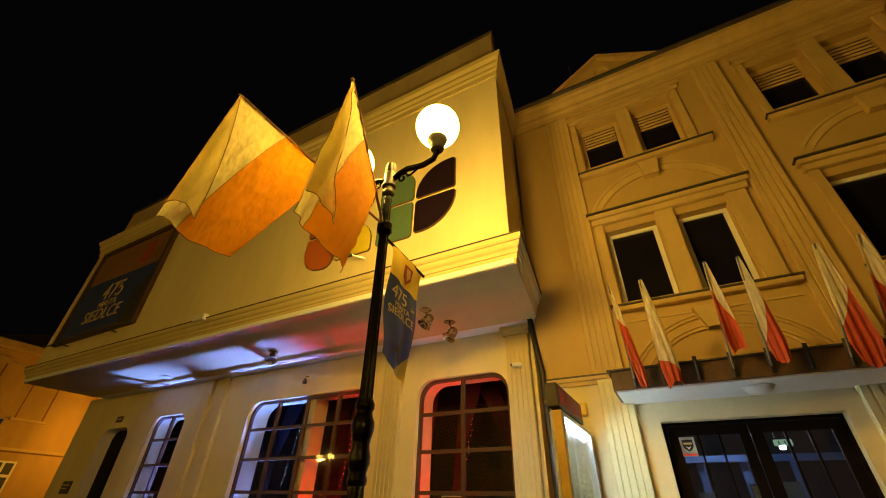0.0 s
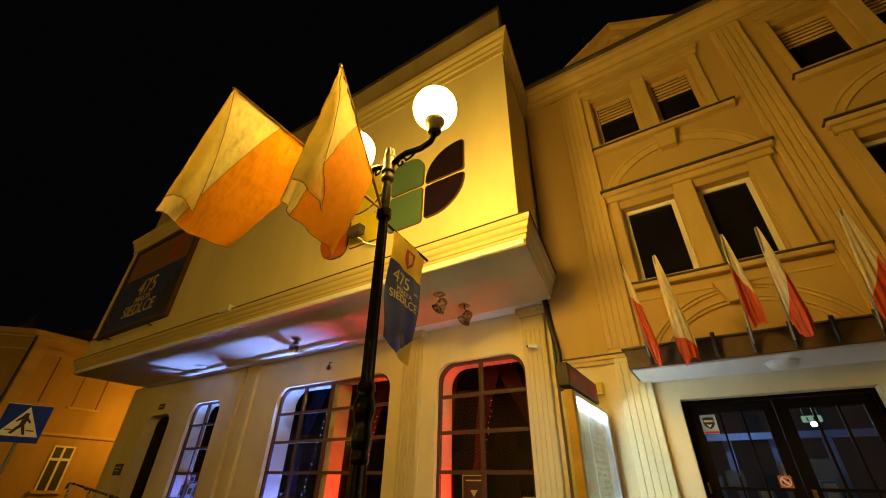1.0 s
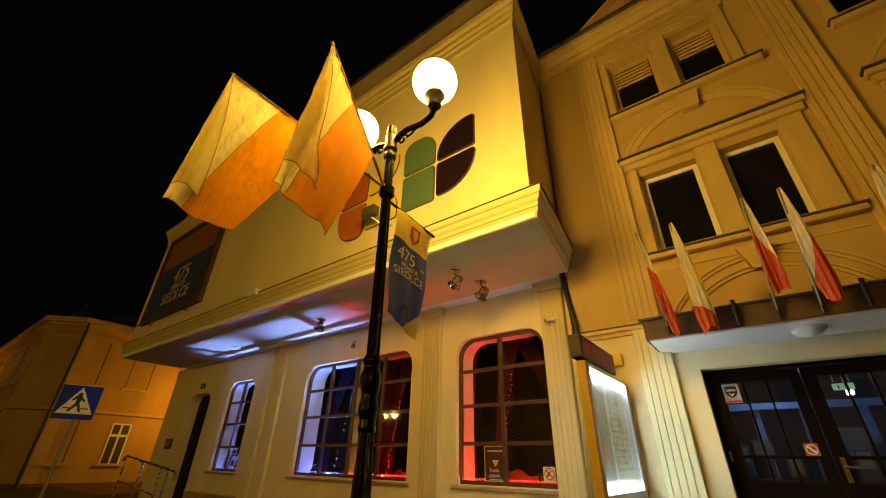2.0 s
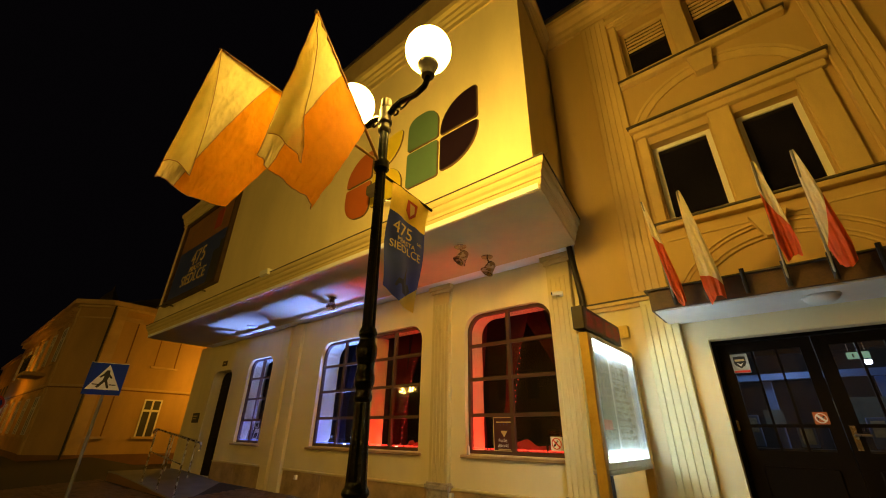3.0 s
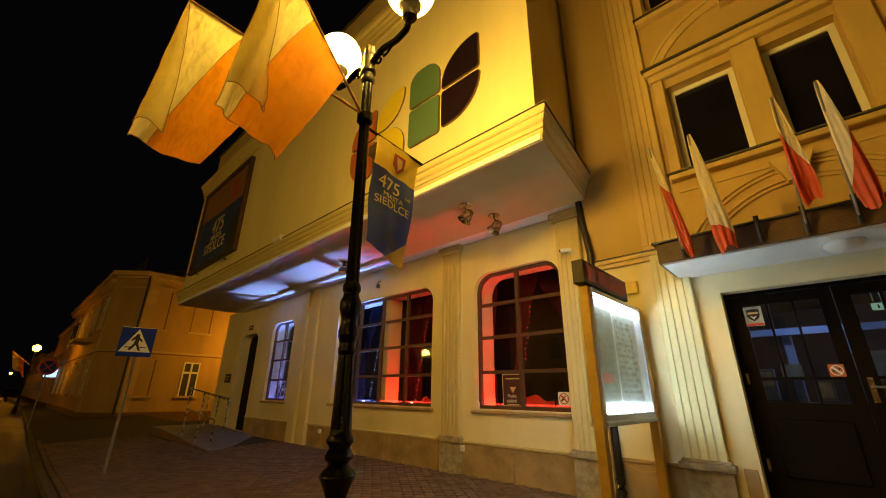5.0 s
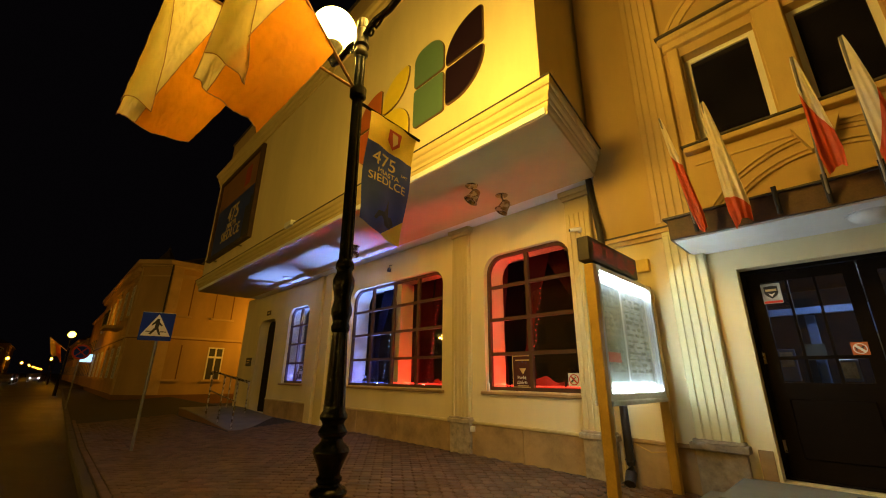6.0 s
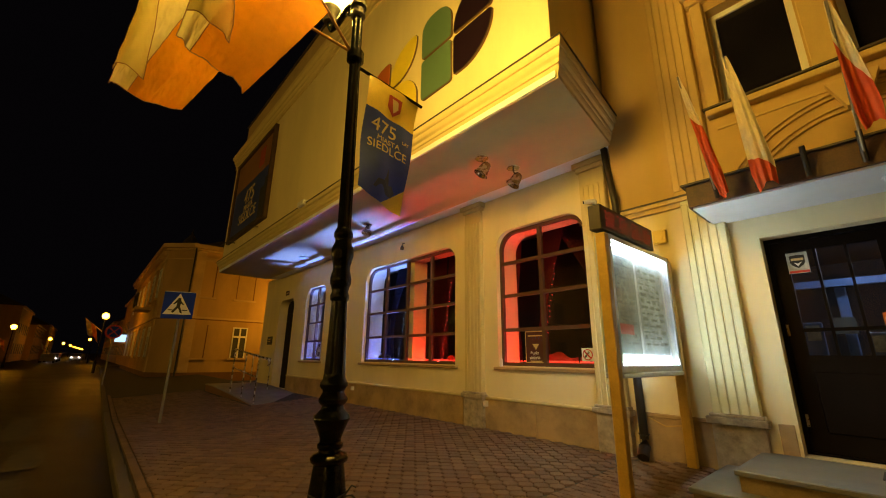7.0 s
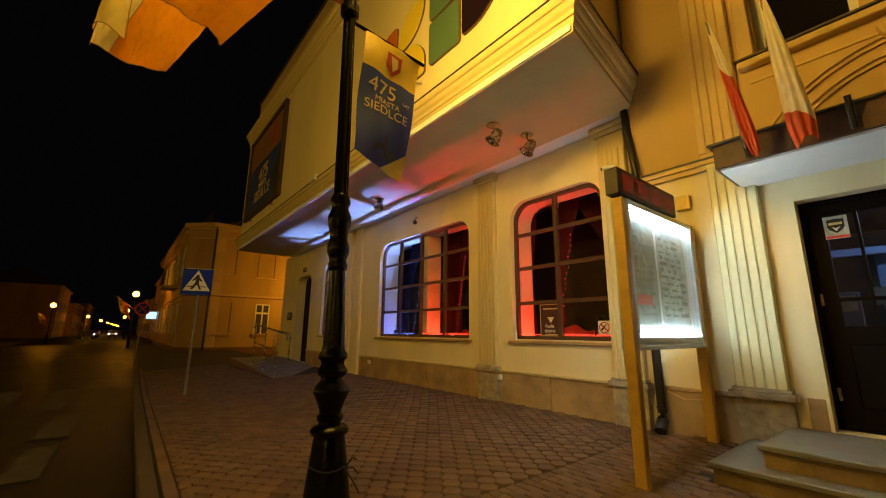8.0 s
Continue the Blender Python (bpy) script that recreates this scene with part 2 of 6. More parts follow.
M_ROOMLAMP = emitter("cool_room_lamp", (0.55, 0.72, 1.0), 380.0)
M_SPARK = emitter("fairy_light", (1.0, 0.06, 0.04), 5.0)
M_NAVY = surface("darkening_navy_drape", (0.012, 0.014, 0.035), 0.85, stain=0.15, size=4, grain=200, bump=0.15)
M_CLEAR = glass("clear_drinking_glass", (0.85, 0.8, 0.8), 0.02, 1.6)
M_SPARKBLUE = emitter("blue_fairy_light", (0.45, 0.65, 1.0), 6.0)
M_HEADLAMP = emitter("headlamp_lens", (1.0, 0.93, 0.8), 40.0)
M_SHOPSIGN = emitter("lit_shop_sign", (0.45, 0.7, 1.0), 1.6)

# ---- building blocks ----


def done(bm, name, material, smooth=False):
    bmesh.ops.recalc_face_normals(bm, faces=bm.faces)
    me = bpy.data.meshes.new(name)
    bm.to_mesh(me)
    bm.free()
    me.materials.append(material)
    if smooth:
        for p in me.polygons:
            p.use_smooth = True
        me.set_sharp_from_angle(angle=radians(40))
    return me


def part(name, bm, material, parent=None, label="", smooth=False):
    ob = new(name, done(bm, name, material, smooth))
    if parent:
        ob.parent = parent
    if label:
        ob["label"] = label
    return ob


def thing(name, label, category, group="", kind="", at=(0, 0, 0)):
    ob = new(name)
    ob.empty_display_size = 0.1
    ob.location = at
    return tagged(ob, label, category, group, kind)


def box(bm, x0, x1, y0, y1, z0, z1, bevel=0.0):
    vs = [bm.verts.new(p) for p in ((x0, y0, z0), (x1, y0, z0), (x1, y1, z0), (x0, y1, z0), (x0, y0, z1), (x1, y0, z1), (x1, y1, z1), (x0, y1, z1))]
    fs = [bm.faces.new([vs[i] for i in q]) for q in ((3, 2, 1, 0), (4, 5, 6, 7), (0, 1, 5, 4), (1, 2, 6, 5), (2, 3, 7, 6), (3, 0, 4, 7))]
    if bevel:
        es = list({e for f in fs for e in f.edges})
        bmesh.ops.bevel(bm, geom=es, offset=bevel, segments=1, affect="EDGES")
    return bm


def boxes(*items, bevel=0.0):
    bm = bmesh.new()
    for b in items:
        box(bm, *b, bevel=bevel)
    return bm


def lathe(bm, profile, cx=0.0, cy=0.0, n=20, flute=0.0, flutes=0):
    """profile: (radius, height) pairs from the foot up, turned about the upright through cx, cy."""
    rings = []
    for r, z in profile:
        ring = []
        for i in range(n):
            a = 2 * math.pi * i / n
            k = r * (1 - flute * (0.5 + 0.5 * math.cos(flutes * a))) if flutes else r
            ring.append(bm.verts.new((cx + k * math.cos(a), cy + k * math.sin(a), z)))
        rings.append(ring)
    for a, b in zip(rings, rings[1:]):
        for i in range(n):
            bm.faces.new((a[i], a[(i + 1) % n], b[(i + 1) % n], b[i]))
    bm.faces.new(rings[0][::-1])
    bm.faces.new(rings[-1])
    return bm


def tube(bm, pts, r, n=10, r_end=None):
    pts = [Vector(p) for p in pts]
    rings = []
    up = Vector((0.13, 0.21, 0.97))
    for i, p in enumerate(pts):
        d = (pts[min(i + 1, len(pts) - 1)] - pts[max(i - 1, 0)]).normalized()
        s = d.cross(up).normalized() if abs(d.dot(up)) < 0.98 else d.cross(Vector((1, 0, 0))).normalized()
        u = s.cross(d).normalized()
        rad = r if r_end is None else r + (r_end - r) * i / (len(pts) - 1)
        rings.append([bm.verts.new(p + rad * (math.cos(2 * math.pi * k / n) * s + math.sin(2 * math.pi * k / n) * u)) for k in range(n)])
    for a, b in zip(rings, rings[1:]):
        for k in range(n):
            bm.faces.new((a[k], a[(k + 1) % n], b[(k + 1) % n], b[k]))
    bm.faces.new(rings[0][::-1])
    bm.faces.new(rings[-1])
    return bm


def ball(bm, c, r, n=16, squash=1.0):
    got = bmesh.ops.create_uvsphere(bm, u_segments=n, v_segments=max(6, n // 2 + 2), radius=r)
    for v in got["verts"]:
        v.co = Vector((v.co.x + c[0], v.co.y + c[1], v.co.z * squash + c[2]))
    return bm


def extrude_outline(bm, outline, holes, place, thickness):
    """Fills a flat outline with holes and gives it thickness. place turns (a, b, depth) into a point."""
    edges = []
    for loop in [outline, *holes]:
        vs = [bm.verts.new(place(a, b, 0.0)) for a, b in loop]
        edges += [bm.edges.new((vs[i], vs[(i + 1) % len(vs)])) for i in range(len(vs))]
    faces = [g for g in bmesh.ops.triangle_fill(bm, edges=edges, use_beauty=True, use_dissolve=False)["geom"] if isinstance(g, bmesh.types.BMFace)]
    got = bmesh.ops.extrude_face_region(bm, geom=faces)
    move = Vector(place(0, 0, thickness)) - Vector(place(0, 0, 0))
    bmesh.ops.translate(bm, verts=[g for g in got["geom"] if isinstance(g, bmesh.types.BMVert)], vec=move)
    return bm


def rect(x0, x1, z0, z1):
    return [(x0, z0), (x1, z0), (x1, z1), (x0, z1)]


def arched(x0, x1, z0, z1, r, steps=7, low=0.0):
    """A rectangle with rounded upper corners."""
    out = [(x0, z0), (x1, z0)]
    for cx, a0 in ((x1 - r, 0), (x0 + r, 90)):
        for i in range(steps + 1):
            a = radians(a0 + 90 * i / steps)
            out.append((cx + r * math.cos(a), z1 - r + r * math.sin(a)))
    return out


def front(y):
    return lambda a, b, d: (a, y + d, b)


def side(x):
    return lambda a, b, d: (x + d, a, b)


def sweep(bm, profile, x0, x1, yf, yb, skew=0.0):
    """A moulding round three sides of a block; profile: (how far it stands out, height) pairs."""
    rings = [[bm.verts.new(p) for p in ((x0 - d, yb, z), (x0 - d, yf - d, z), (x1 + d, yf - d, z), (x1 + d - skew * (yb - yf), yb, z))] for d, z in profile]
    for a, b in zip(rings, rings[1:]):
        for i in range(3):
            bm.faces.new((a[i], a[i + 1], b[i + 1], b[i]))
    for r in (rings[0], rings[-1]):
        bm.faces.new(r)
    return bm


def words(name, text, size, m, material, parent, depth=0.004, align="CENTER"):
    """Raised lettering in the built-in font, as a mesh."""
    c = bpy.data.curves.new(name, "FONT")
    c.body, c.size, c.align_x, c.align_y, c.extrude = text, size, align, "CENTER", depth
    tmp = new(name, c)
    bpy.context.view_layer.update()
    me = bpy.data.meshes.new_from_object(tmp.evaluated_get(bpy.context.evaluated_depsgraph_get()))
    bpy.data.objects.remove(tmp)
    me.materials.clear()
    me.materials.append(material)
    me.transform(m)
    ob = new(name, me)
    ob.parent = parent
    return ob


def ease(a, b, v):
    v = max(0.0, min(1.0, (v - a) / (b - a)))
    return v * v * (3 - 2 * v)


def ground_z(x, y=0.0):
    """The street falls gently away past the lamp; the pavement twists up to the level house fronts and the entrance."""
    fall = 0.028 * (max(-12.0, min(2.0, x)) + 1)
    return fall * (1 - max(0.0, min(1.0, (y - 2.3) / 4.4))) + 0.1 * ease(4.8, 6.3, y) * ease(-1.9, -1.0, x)


def kerb_y(x):
    """The road's edge of the kerb, which runs a little askew to the house fronts."""
    return 1.427 - 0.0238 * (max(-60.0, x) + 3.27)

# ---- ground ----
YL, YR, YF = 6.75, 6.4, 4.52


def ground_sheet(name, x0, x1, y0, y1, drop, material, label, category, steps=40, rows=1):
    """y0 and y1: numbers, or functions of x."""
    bm = bmesh.new()
    xs = sorted({x0, x1, -60.0, -12.0, 2.0, *[x0 + (x1 - x0) * i / steps for i in range(steps + 1)]})
    grid = []
    for x in xs:
        if x0 <= x <= x1:
            lo, hi = (y(x) if callable(y) else y for y in (y0, y1))
            ys = [lo + (hi - lo) * j / rows for j in range(rows + 1)]
            grid.append([bm.verts.new((x, y, (ground_z(x, y) if rows > 1 else ground_z(x)) - drop)) for y in ys])
    for a, b in zip(grid, grid[1:]):
        for j in range(rows):
            bm.faces.new((a[j], b[j], b[j + 1], a[j + 1]))
    return tagged(part(name, bm, material), label, category, kind="structure")


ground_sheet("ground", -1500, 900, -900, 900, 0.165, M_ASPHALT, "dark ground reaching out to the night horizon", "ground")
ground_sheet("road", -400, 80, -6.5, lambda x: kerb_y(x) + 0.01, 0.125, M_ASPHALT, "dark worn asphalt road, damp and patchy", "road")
ground_sheet("pavement", -60, 14, lambda x: kerb_y(x) + 0.12, YL + 0.1, 0.02, M_BED, "pavement bed of dark sand under the paving", "pavement", 60, 24)
ground_sheet("pavement_opposite", -300, 60, -14, -6.6, 0.01, M_KERB, "grey pavement across the road", "pavement")


def kerb():
    k = thing("kerb", "row of grey concrete kerb stones beside the road", "kerb", kind="structure")
    me = done(boxes((-0.495, 0.495, -0.065, 0.065, -0.2, 0.0), bevel=0.012), "kerb_stone", M_KERB)
    for i in range(64):
        ob = new("kerb_stone", me)
        x = 9.5 - i
        ob.location = (x, kerb_y(x) + 0.065, ground_z(x) + 0.004 * math.sin(i * 2.7))
        ob.rotation_euler = (0, 0.0, -0.0238)
        ob.parent = k
    part("kerb_line", boxes((-300, -55, kerb_y(-60), kerb_y(-60) + 0.13, -0.5, -0.31)), M_KERB, k)


kerb()


def zebra():
    z = thing("zebra_crossing", "worn pale stripes painted across the dark road, with one painted lamp reflection", "road marking", kind="structure")
    rnd = random.Random(4)
    for i in range(7):
        y = 1.2 - i * 0.98
        bm = bmesh.new()
        n = 14
        edge = [(-10.7 - 4.0 * j / n, y + 0.24 + rnd.uniform(-0.03, 0.02)) for j in range(n + 1)] + [(-14.7 + 4.0 * j / n, y - 0.24 + rnd.uniform(-0.02, 0.03)) for j in range(n + 1)]
        bm.faces.new([bm.verts.new((a, b, ground_z(a) - 0.119)) for a, b in edge])
        part("stripe", bm, M_MARK, z)
    # worn paint, except the last at -21.5: a far lamp's reflection painted pale
    for x, y, w, l in ((-5.0, 0.57, 0.34, 1.7), (-7.3, 0.6, 0.42, 2.3), (-3.4, 0.3, 0.3, 0.9), (-5.4, -0.4, 0.3, 1.0), (-21.5, 1.35, 0.36, 4.0)):
        bm = bmesh.new()
        n = 10
        edge = [(x - l * j / n, y + w * 0.5 * rnd.uniform(0.8, 1.05)) for j in range(n + 1)] + [(x - l + l * j / n, y - w * 0.5 * rnd.uniform(0.75, 1.05)) for j in range(n + 1)]
        bm.faces.new([bm.verts.new((a, b, ground_z(a) - 0.115)) for a, b in edge])
        part("worn_and_reflection_patch", bm, M_MARK, z)


zebra()

# ---- theatre building ----
SKEW = 0.165
theatre = thing("theatre_building", "cream rendered theatre with overhanging upper storey and lit windows", "building")
RED_WIN, BLUE_WIN, SMALL_WIN = (-4.15, -2.25, 1.10, 3.66), (-9.1, -5.33, 1.09, 3.66), (-13.25, -11.7, 1.08, 3.6)
DOORWAY = (-15.91, -14.4, 0.0, 3.4)
DEPTH = 0.62
bm = bmesh.new()
extrude_outline(bm, rect(-17.77, -1.72, -0.6, 4.45), [arched(*RED_WIN, 0.36), arched(*BLUE_WIN, 0.36), arched(*SMALL_WIN, 0.3), arched(*DOORWAY, 0.32)], front(YL), DEPTH)
part("lower_wall", bm, M_CREAM, theatre)
part("side_wall", boxes((-17.77, -17.47, YL + DEPTH, 14, -0.6, 4.4)), M_CREAM, theatre)
part("end_wall", boxes((-2.04, -1.72, YL + DEPTH, 14, -0.6, 4.4)), M_CREAM, theatre)
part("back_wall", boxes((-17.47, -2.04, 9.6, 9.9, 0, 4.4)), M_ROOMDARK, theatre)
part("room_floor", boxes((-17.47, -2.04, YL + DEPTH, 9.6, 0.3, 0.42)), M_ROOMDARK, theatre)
def upper_block(x0, x1, y0, y1, z0, z1):
    """A block whose near end is not quite square to the street."""
    bb = bmesh.new()
    return extrude_outline(bb, [(x0, y0), (x1, y0), (x1 - SKEW * (y1 - y0), y1), (x0, y1)], [], lambda a, c, d_: (a, c, z0 + d_), z1 - z0)


SOFFIT = 4.405
part("upper_wall", upper_block(-16.77, -1.285, YF, 14, SOFFIT + 0.115, 9.07), M_CREAM, theatre)
part("soffit", upper_block(-16.72, -1.23, YF - 0.05, YL + DEPTH, SOFFIT, SOFFIT + 0.11), M_SOFFIT, theatre, "pale grey painted soffit")
LOW = [(0.0, 0.0), (0.019, 0.0), (0.019, 0.063), (0.034, 0.077), (0.045, 0.099), (0.051, 0.135), (0.051, 0.157), (0.071, 0.162), (0.071, 0.216), (0.075, 0.225), (0.101, 0.252), (0.113, 0.288), (0.116, 0.315), (0.116, 0.324), (0.139, 0.329), (0.154, 0.36), (0.154, 0.428), (0.0, 0.445)]
part("cornice", sweep(bmesh.new(), [(d_, SOFFIT - 0.01 + z) for d_, z in LOW], -16.72, -1.225, YF - 0.005, 6.4, SKEW), M_CREAM_TRIM, theatre, "stepped cream moulding under the upper storey")
part("cornice_flashing", sweep(bmesh.new(), [(d_, SOFFIT + z) for d_, z in ((0.0, 0.437), (0.172, 0.42), (0.172, 0.432), (0.0, 0.452))], -16.72, -1.225, YF - 0.005, 6.4, SKEW), M_ZINC, theatre)
HIGH = [(0.0, 8.934), (0.038, 8.934), (0.038, 9.067), (0.071, 9.104), (0.071, 9.18), (0.114, 9.237), (0.114, 9.322), (0.17, 9.388), (0.19, 9.493), (0.0, 9.521)]
part("upper_cornice", sweep(bmesh.new(), HIGH, -16.77, -1.285, YF, 12, SKEW), M_CREAM_TRIM, theatre)
part("parapet", upper_block(-16.44, -1.36, YF + 0.14, 12, 9.46, 10.86), M_PARAPET, theatre)
part("parapet_cap", upper_block(-16.49, -1.315, YF + 0.09, 12.05, 10.86, 10.925), M_ZINC, theatre)
part("chimney", boxes((-1.9, -1.2, 8.0, 8.7, 9.0, 11.6), (-1.95, -1.15, 7.95, 8.75, 11.45, 11.62)), M_PARAPET, theatre)

# plinth slabs
for i, (x0, x1) in enumerate(((-14.346, -12.783), (-12.773, -11.268), (-10.047, -8.386), (-8.376, -6.725), (-6.715, -5.064), (-4.478, -3.355), (-3.345, -2.27))):
    part("plinth_slab", boxes((x0, x1, YL - 0.035, YL + 0.01, -0.5, 0.50), bevel=0.006), M_STONE, theatre)
part("plinth_ledge", boxes((-14.346, -11.219, YL - 0.06, YL + 0.01, 0.502, 0.545), (-10.096, -5.064, YL - 0.06, YL + 0.01, 0.502, 0.545), (-4.478, -2.27, YL - 0.06, YL + 0.01, 0.502, 0.545), bevel=0.01), M_CREAM_TRIM, theatre)


def pilaster(name, parent, x0, x1, y, z0, z1, ribs, body, stone=True, cap=True, proud=0.08):
    p = part(name, boxes((x0, x1, y - proud, y + 0.02, z0, z1 - (0.16 if cap else 0.0)), bevel=0.008), body, parent)
    w = (x1 - x0) / ribs
    for i in range(ribs):
        a = x0 + w * i
        part("rib", boxes((a + w * 0.08, a + w * 0.92, y - proud - 0.016, y - proud + 0.004, z0 + 0.06, z1 - (0.42 if cap else 0.06)), bevel=0.006), body, p)
    if cap:
        part("capital", boxes((x0 - 0.03, x1 + 0.03, y - proud - 0.03, y + 0.02, z1 - 0.16, z1 - 0.09), (x0 - 0.07, x1 + 0.07, y - proud - 0.07, y + 0.02, z1 - 0.09, z1)), body, p)
    if stone:
        part("foot_moulding", boxes((x0 - 0.06, x1 + 0.06, y - proud - 0.07, y + 0.02, z0 - 0.03, z0 + 0.045), (x0 - 0.03, x1 + 0.03, y - proud - 0.045, y + 0.02, z0 + 0.045, z0 + 0.08), bevel=0.008), M_GRANITE, p)
        part("pedestal", boxes((x0 - 0.02, x1 + 0.02, y - proud - 0.02, y + 0.02, -0.5, z0 - 0.03)), M_GRANITE, p)
    return p


pilaster("pilaster", theatre, -4.96, -4.5, YL, 0.53, 4.4, 5, M_CREAM_TRIM)
pilaster("pilaster", theatre, -2.21, -1.78, YL - 0.04, 0.53, 4.4, 5, M_CREAM_TRIM)
for a, b in ((-11.17, -10.78), (-10.53, -10.14)):
    part("wall_strip", boxes((a, b, YL - 0.09, YL + 0.02, -0.5, 4.4), bevel=0.01), M_CREAM, theatre)


def shop_window(spec, cols, rows, r, label):
    x0, x1, z0, z1 = spec
    w = thing("window", "", "")
    for key in ("label", "category"):
        if key in w:
            del w[key]
    w.parent = theatre
    w["label"] = label
    yf, f = YL + 0.1, 0.06
    ring = bmesh.new()
    extrude_outline(ring, arched(x0 - 0.01, x1 + 0.01, z0 - 0.01, z1 + 0.01, r), [arched(x0 + f, x1 - f, z0 + f, z1 - f, r - f * 0.6)], front(yf), 0.07)
    part("window_frame", ring, M_BROWNFRAME, w)
    for c in range(1, cols):
        x = x0 + (x1 - x0) * c / cols
        part("mullion", boxes((x - 0.034, x + 0.034, yf - 0.012, yf + 0.06, z0 + f, z1 - f)), M_BROWNFRAME, w)
    for k in range(1, rows):
        z = z0 + (z1 - z0) * k / rows
        part("transom", boxes((x0 + f, x1 - f, yf - 0.006, yf + 0.055, z - 0.03, z + 0.03)), M_BROWNFRAME, w)
    for c in range(cols):
        for k in range(rows):
            a, b = x0 + (x1 - x0) * c / cols, x0 + (x1 - x0) * (c + 1) / cols
            q, s = z0 + (z1 - z0) * k / rows, z0 + (z1 - z0) * (k + 1) / rows
            pane = part("pane", boxes((a + 0.03, b - 0.03, yf + 0.028, yf + 0.034, q + 0.02, s - 0.02)), M_GLASS, w)
            pane.visible_shadow = False
    part("sill", boxes((x0 - 0.08, x1 + 0.08, YL - 0.07, YL + 0.12, z0 - 0.075, z0 - 0.02), bevel=0.012), M_STONE, w)
    return w


shop_window(RED_WIN, 2, 4, 0.36, "brown-framed shop window glowing red inside")
shop_window(BLUE_WIN, 4, 4, 0.36, "wide brown-framed window lit blue and red")
shop_window(SMALL_WIN, 2, 4, 0.3, "narrow brown-framed window lit blue")
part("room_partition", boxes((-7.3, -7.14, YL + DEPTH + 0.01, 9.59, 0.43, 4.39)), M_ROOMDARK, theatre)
part("partition", boxes((-7.36, -7.06, YL + 0.2, YL + DEPTH - 0.01, 1.12, 3.62)), M_CREAM, theatre)

# doorway with a dark door
d = part("door", boxes((-15.958, -14.346, YL + 0.34, YL + 0.4, 0.0, 3.451)), M_DARKWOOD, theatre, "dark closed door set deep in its opening")
for z0, z1 in ((0.4, 1.2), (1.35, 2.9)):
    for a, b in ((-15.811, -15.225), (-15.079, -14.492)):
        part("door_panel", boxes((a, b, YL + 0.315, YL + 0.35, z0, z1), bevel=0.015), M_DARKWOOD, d)

# butterfly emblem of coloured panels
logo = thing("wall_emblem", "emblem of eight coloured petal panels on the cream wall", "sign")


def petal(x0, x1, z0, z1, round_corner, colour, r_big=0.7):
    pts = []
    rs = {"bl": 0.06, "br": 0.06, "tr": 0.06, "tl": 0.06}
    for c in round_corner.split():
        key, _, own = c.partition(":")
        rs[key] = float(own) if own else r_big
    for key, cx, cz, a0 in (("bl", x0, z0, 180), ("br", x1, z0, 270), ("tr", x1, z1, 0), ("tl", x0, z1, 90)):
        r = rs[key]
        px = x0 + r if "l" in key else x1 - r
        pz = z0 + r if "b" in key else z1 - r
        for i in range(9):
            a = radians(a0 + 90 * i / 8)
            pts.append((px + r * math.cos(a), pz + r * math.sin(a)))
    b = bmesh.new()
    extrude_outline(b, pts, [], front(YF - 0.045), 0.05)
    p = part("petal", b, M_LOGO[colour], logo, colour + " petal panel")
    cx, cz = (x0 + x1) / 2, (z0 + z1) / 2
    b = bmesh.new()
    extrude_outline(b, [(cx + (a - cx) * 1.03, cz + (c - cz) * 1.03) for a, c in pts], [], front(YF - 0.03), 0.035)
    part("rim", b, M_EDGE, p)


petal(-2.987, -2.19, 6.284, 7.0, "tl", "purple", 0.66)
petal(-2.987, -2.18, 5.5, 6.2, "br", "purple", 0.66)
petal(-3.805, -3.055, 6.3, 7.06, "tl:0.24 tr:0.36", "green")
petal(-3.805, -3.06, 5.455, 6.225, "bl", "green", 0.08)
petal(-4.776, -3.99, 6.246, 6.98, "tl br", "yellow", 0.62)
petal(-4.776, -3.95, 5.432, 6.17, "tr:0.5", "yellow")
petal(-5.628, -4.852, 6.189, 6.89, "tl", "red", 0.62)
petal(-5.628, -4.852, 5.328, 6.114, "bl:0.5 br:0.2", "red")

# framed banner on the upper wall
bill = thing("wall_banner", "orange and dark blue anniversary banner in a brown frame", "banner")
b = bmesh.new()
extrude_outline(b, rect(-16.011, -11.61, 5.394, 8.735), [rect(-15.869, -11.752, 5.536, 8.593)], front(YF - 0.12), 0.13)
part("frame", b, M_FASCIA, bill)
part("upper_field", boxes((-15.869, -11.752, YF - 0.05, YF - 0.03, 7.41, 8.593)), M_DULL, bill, "dull orange field with a crest")
part("lower_field", boxes((-15.869, -11.752, YF - 0.05, YF - 0.03, 5.536, 7.41)), M_BANBLUE, bill, "dark blue field with lettering")
part("crest", boxes((-13.124, -12.604, YF - 0.06, YF - 0.045, 7.647, 8.357)), M_CREST, bill)
part("dark_print", boxes((-12.556, -11.799, YF - 0.058, YF - 0.048, 5.565, 6.7), (-12.178, -11.799, YF - 0.06, YF - 0.05, 6.7, 6.984)), M_BANDARK, bill)
for txt, sz, z in (("475", 0.8, 6.86), ("MIASTA", 0.3, 6.44), ("SIEDLCE", 0.56, 6.08)):
    words("lettering", txt, sz, pose(-13.881, YF - 0.056, z, 90, 0, 0), M_BANTEXT, bill)
part("bracket", boxes((-15.112, -15.065, YF - 0.3, YF, 5.281, 5.309), (-12.462, -12.414, YF - 0.3, YF, 5.281, 5.309), (-15.964, -11.61, YF - 0.3, YF - 0.27, 5.281, 5.309)), M_ZINC, bill)
box_l = thing("cornice_box", "small white weathered box sitting on the cornice", "box")
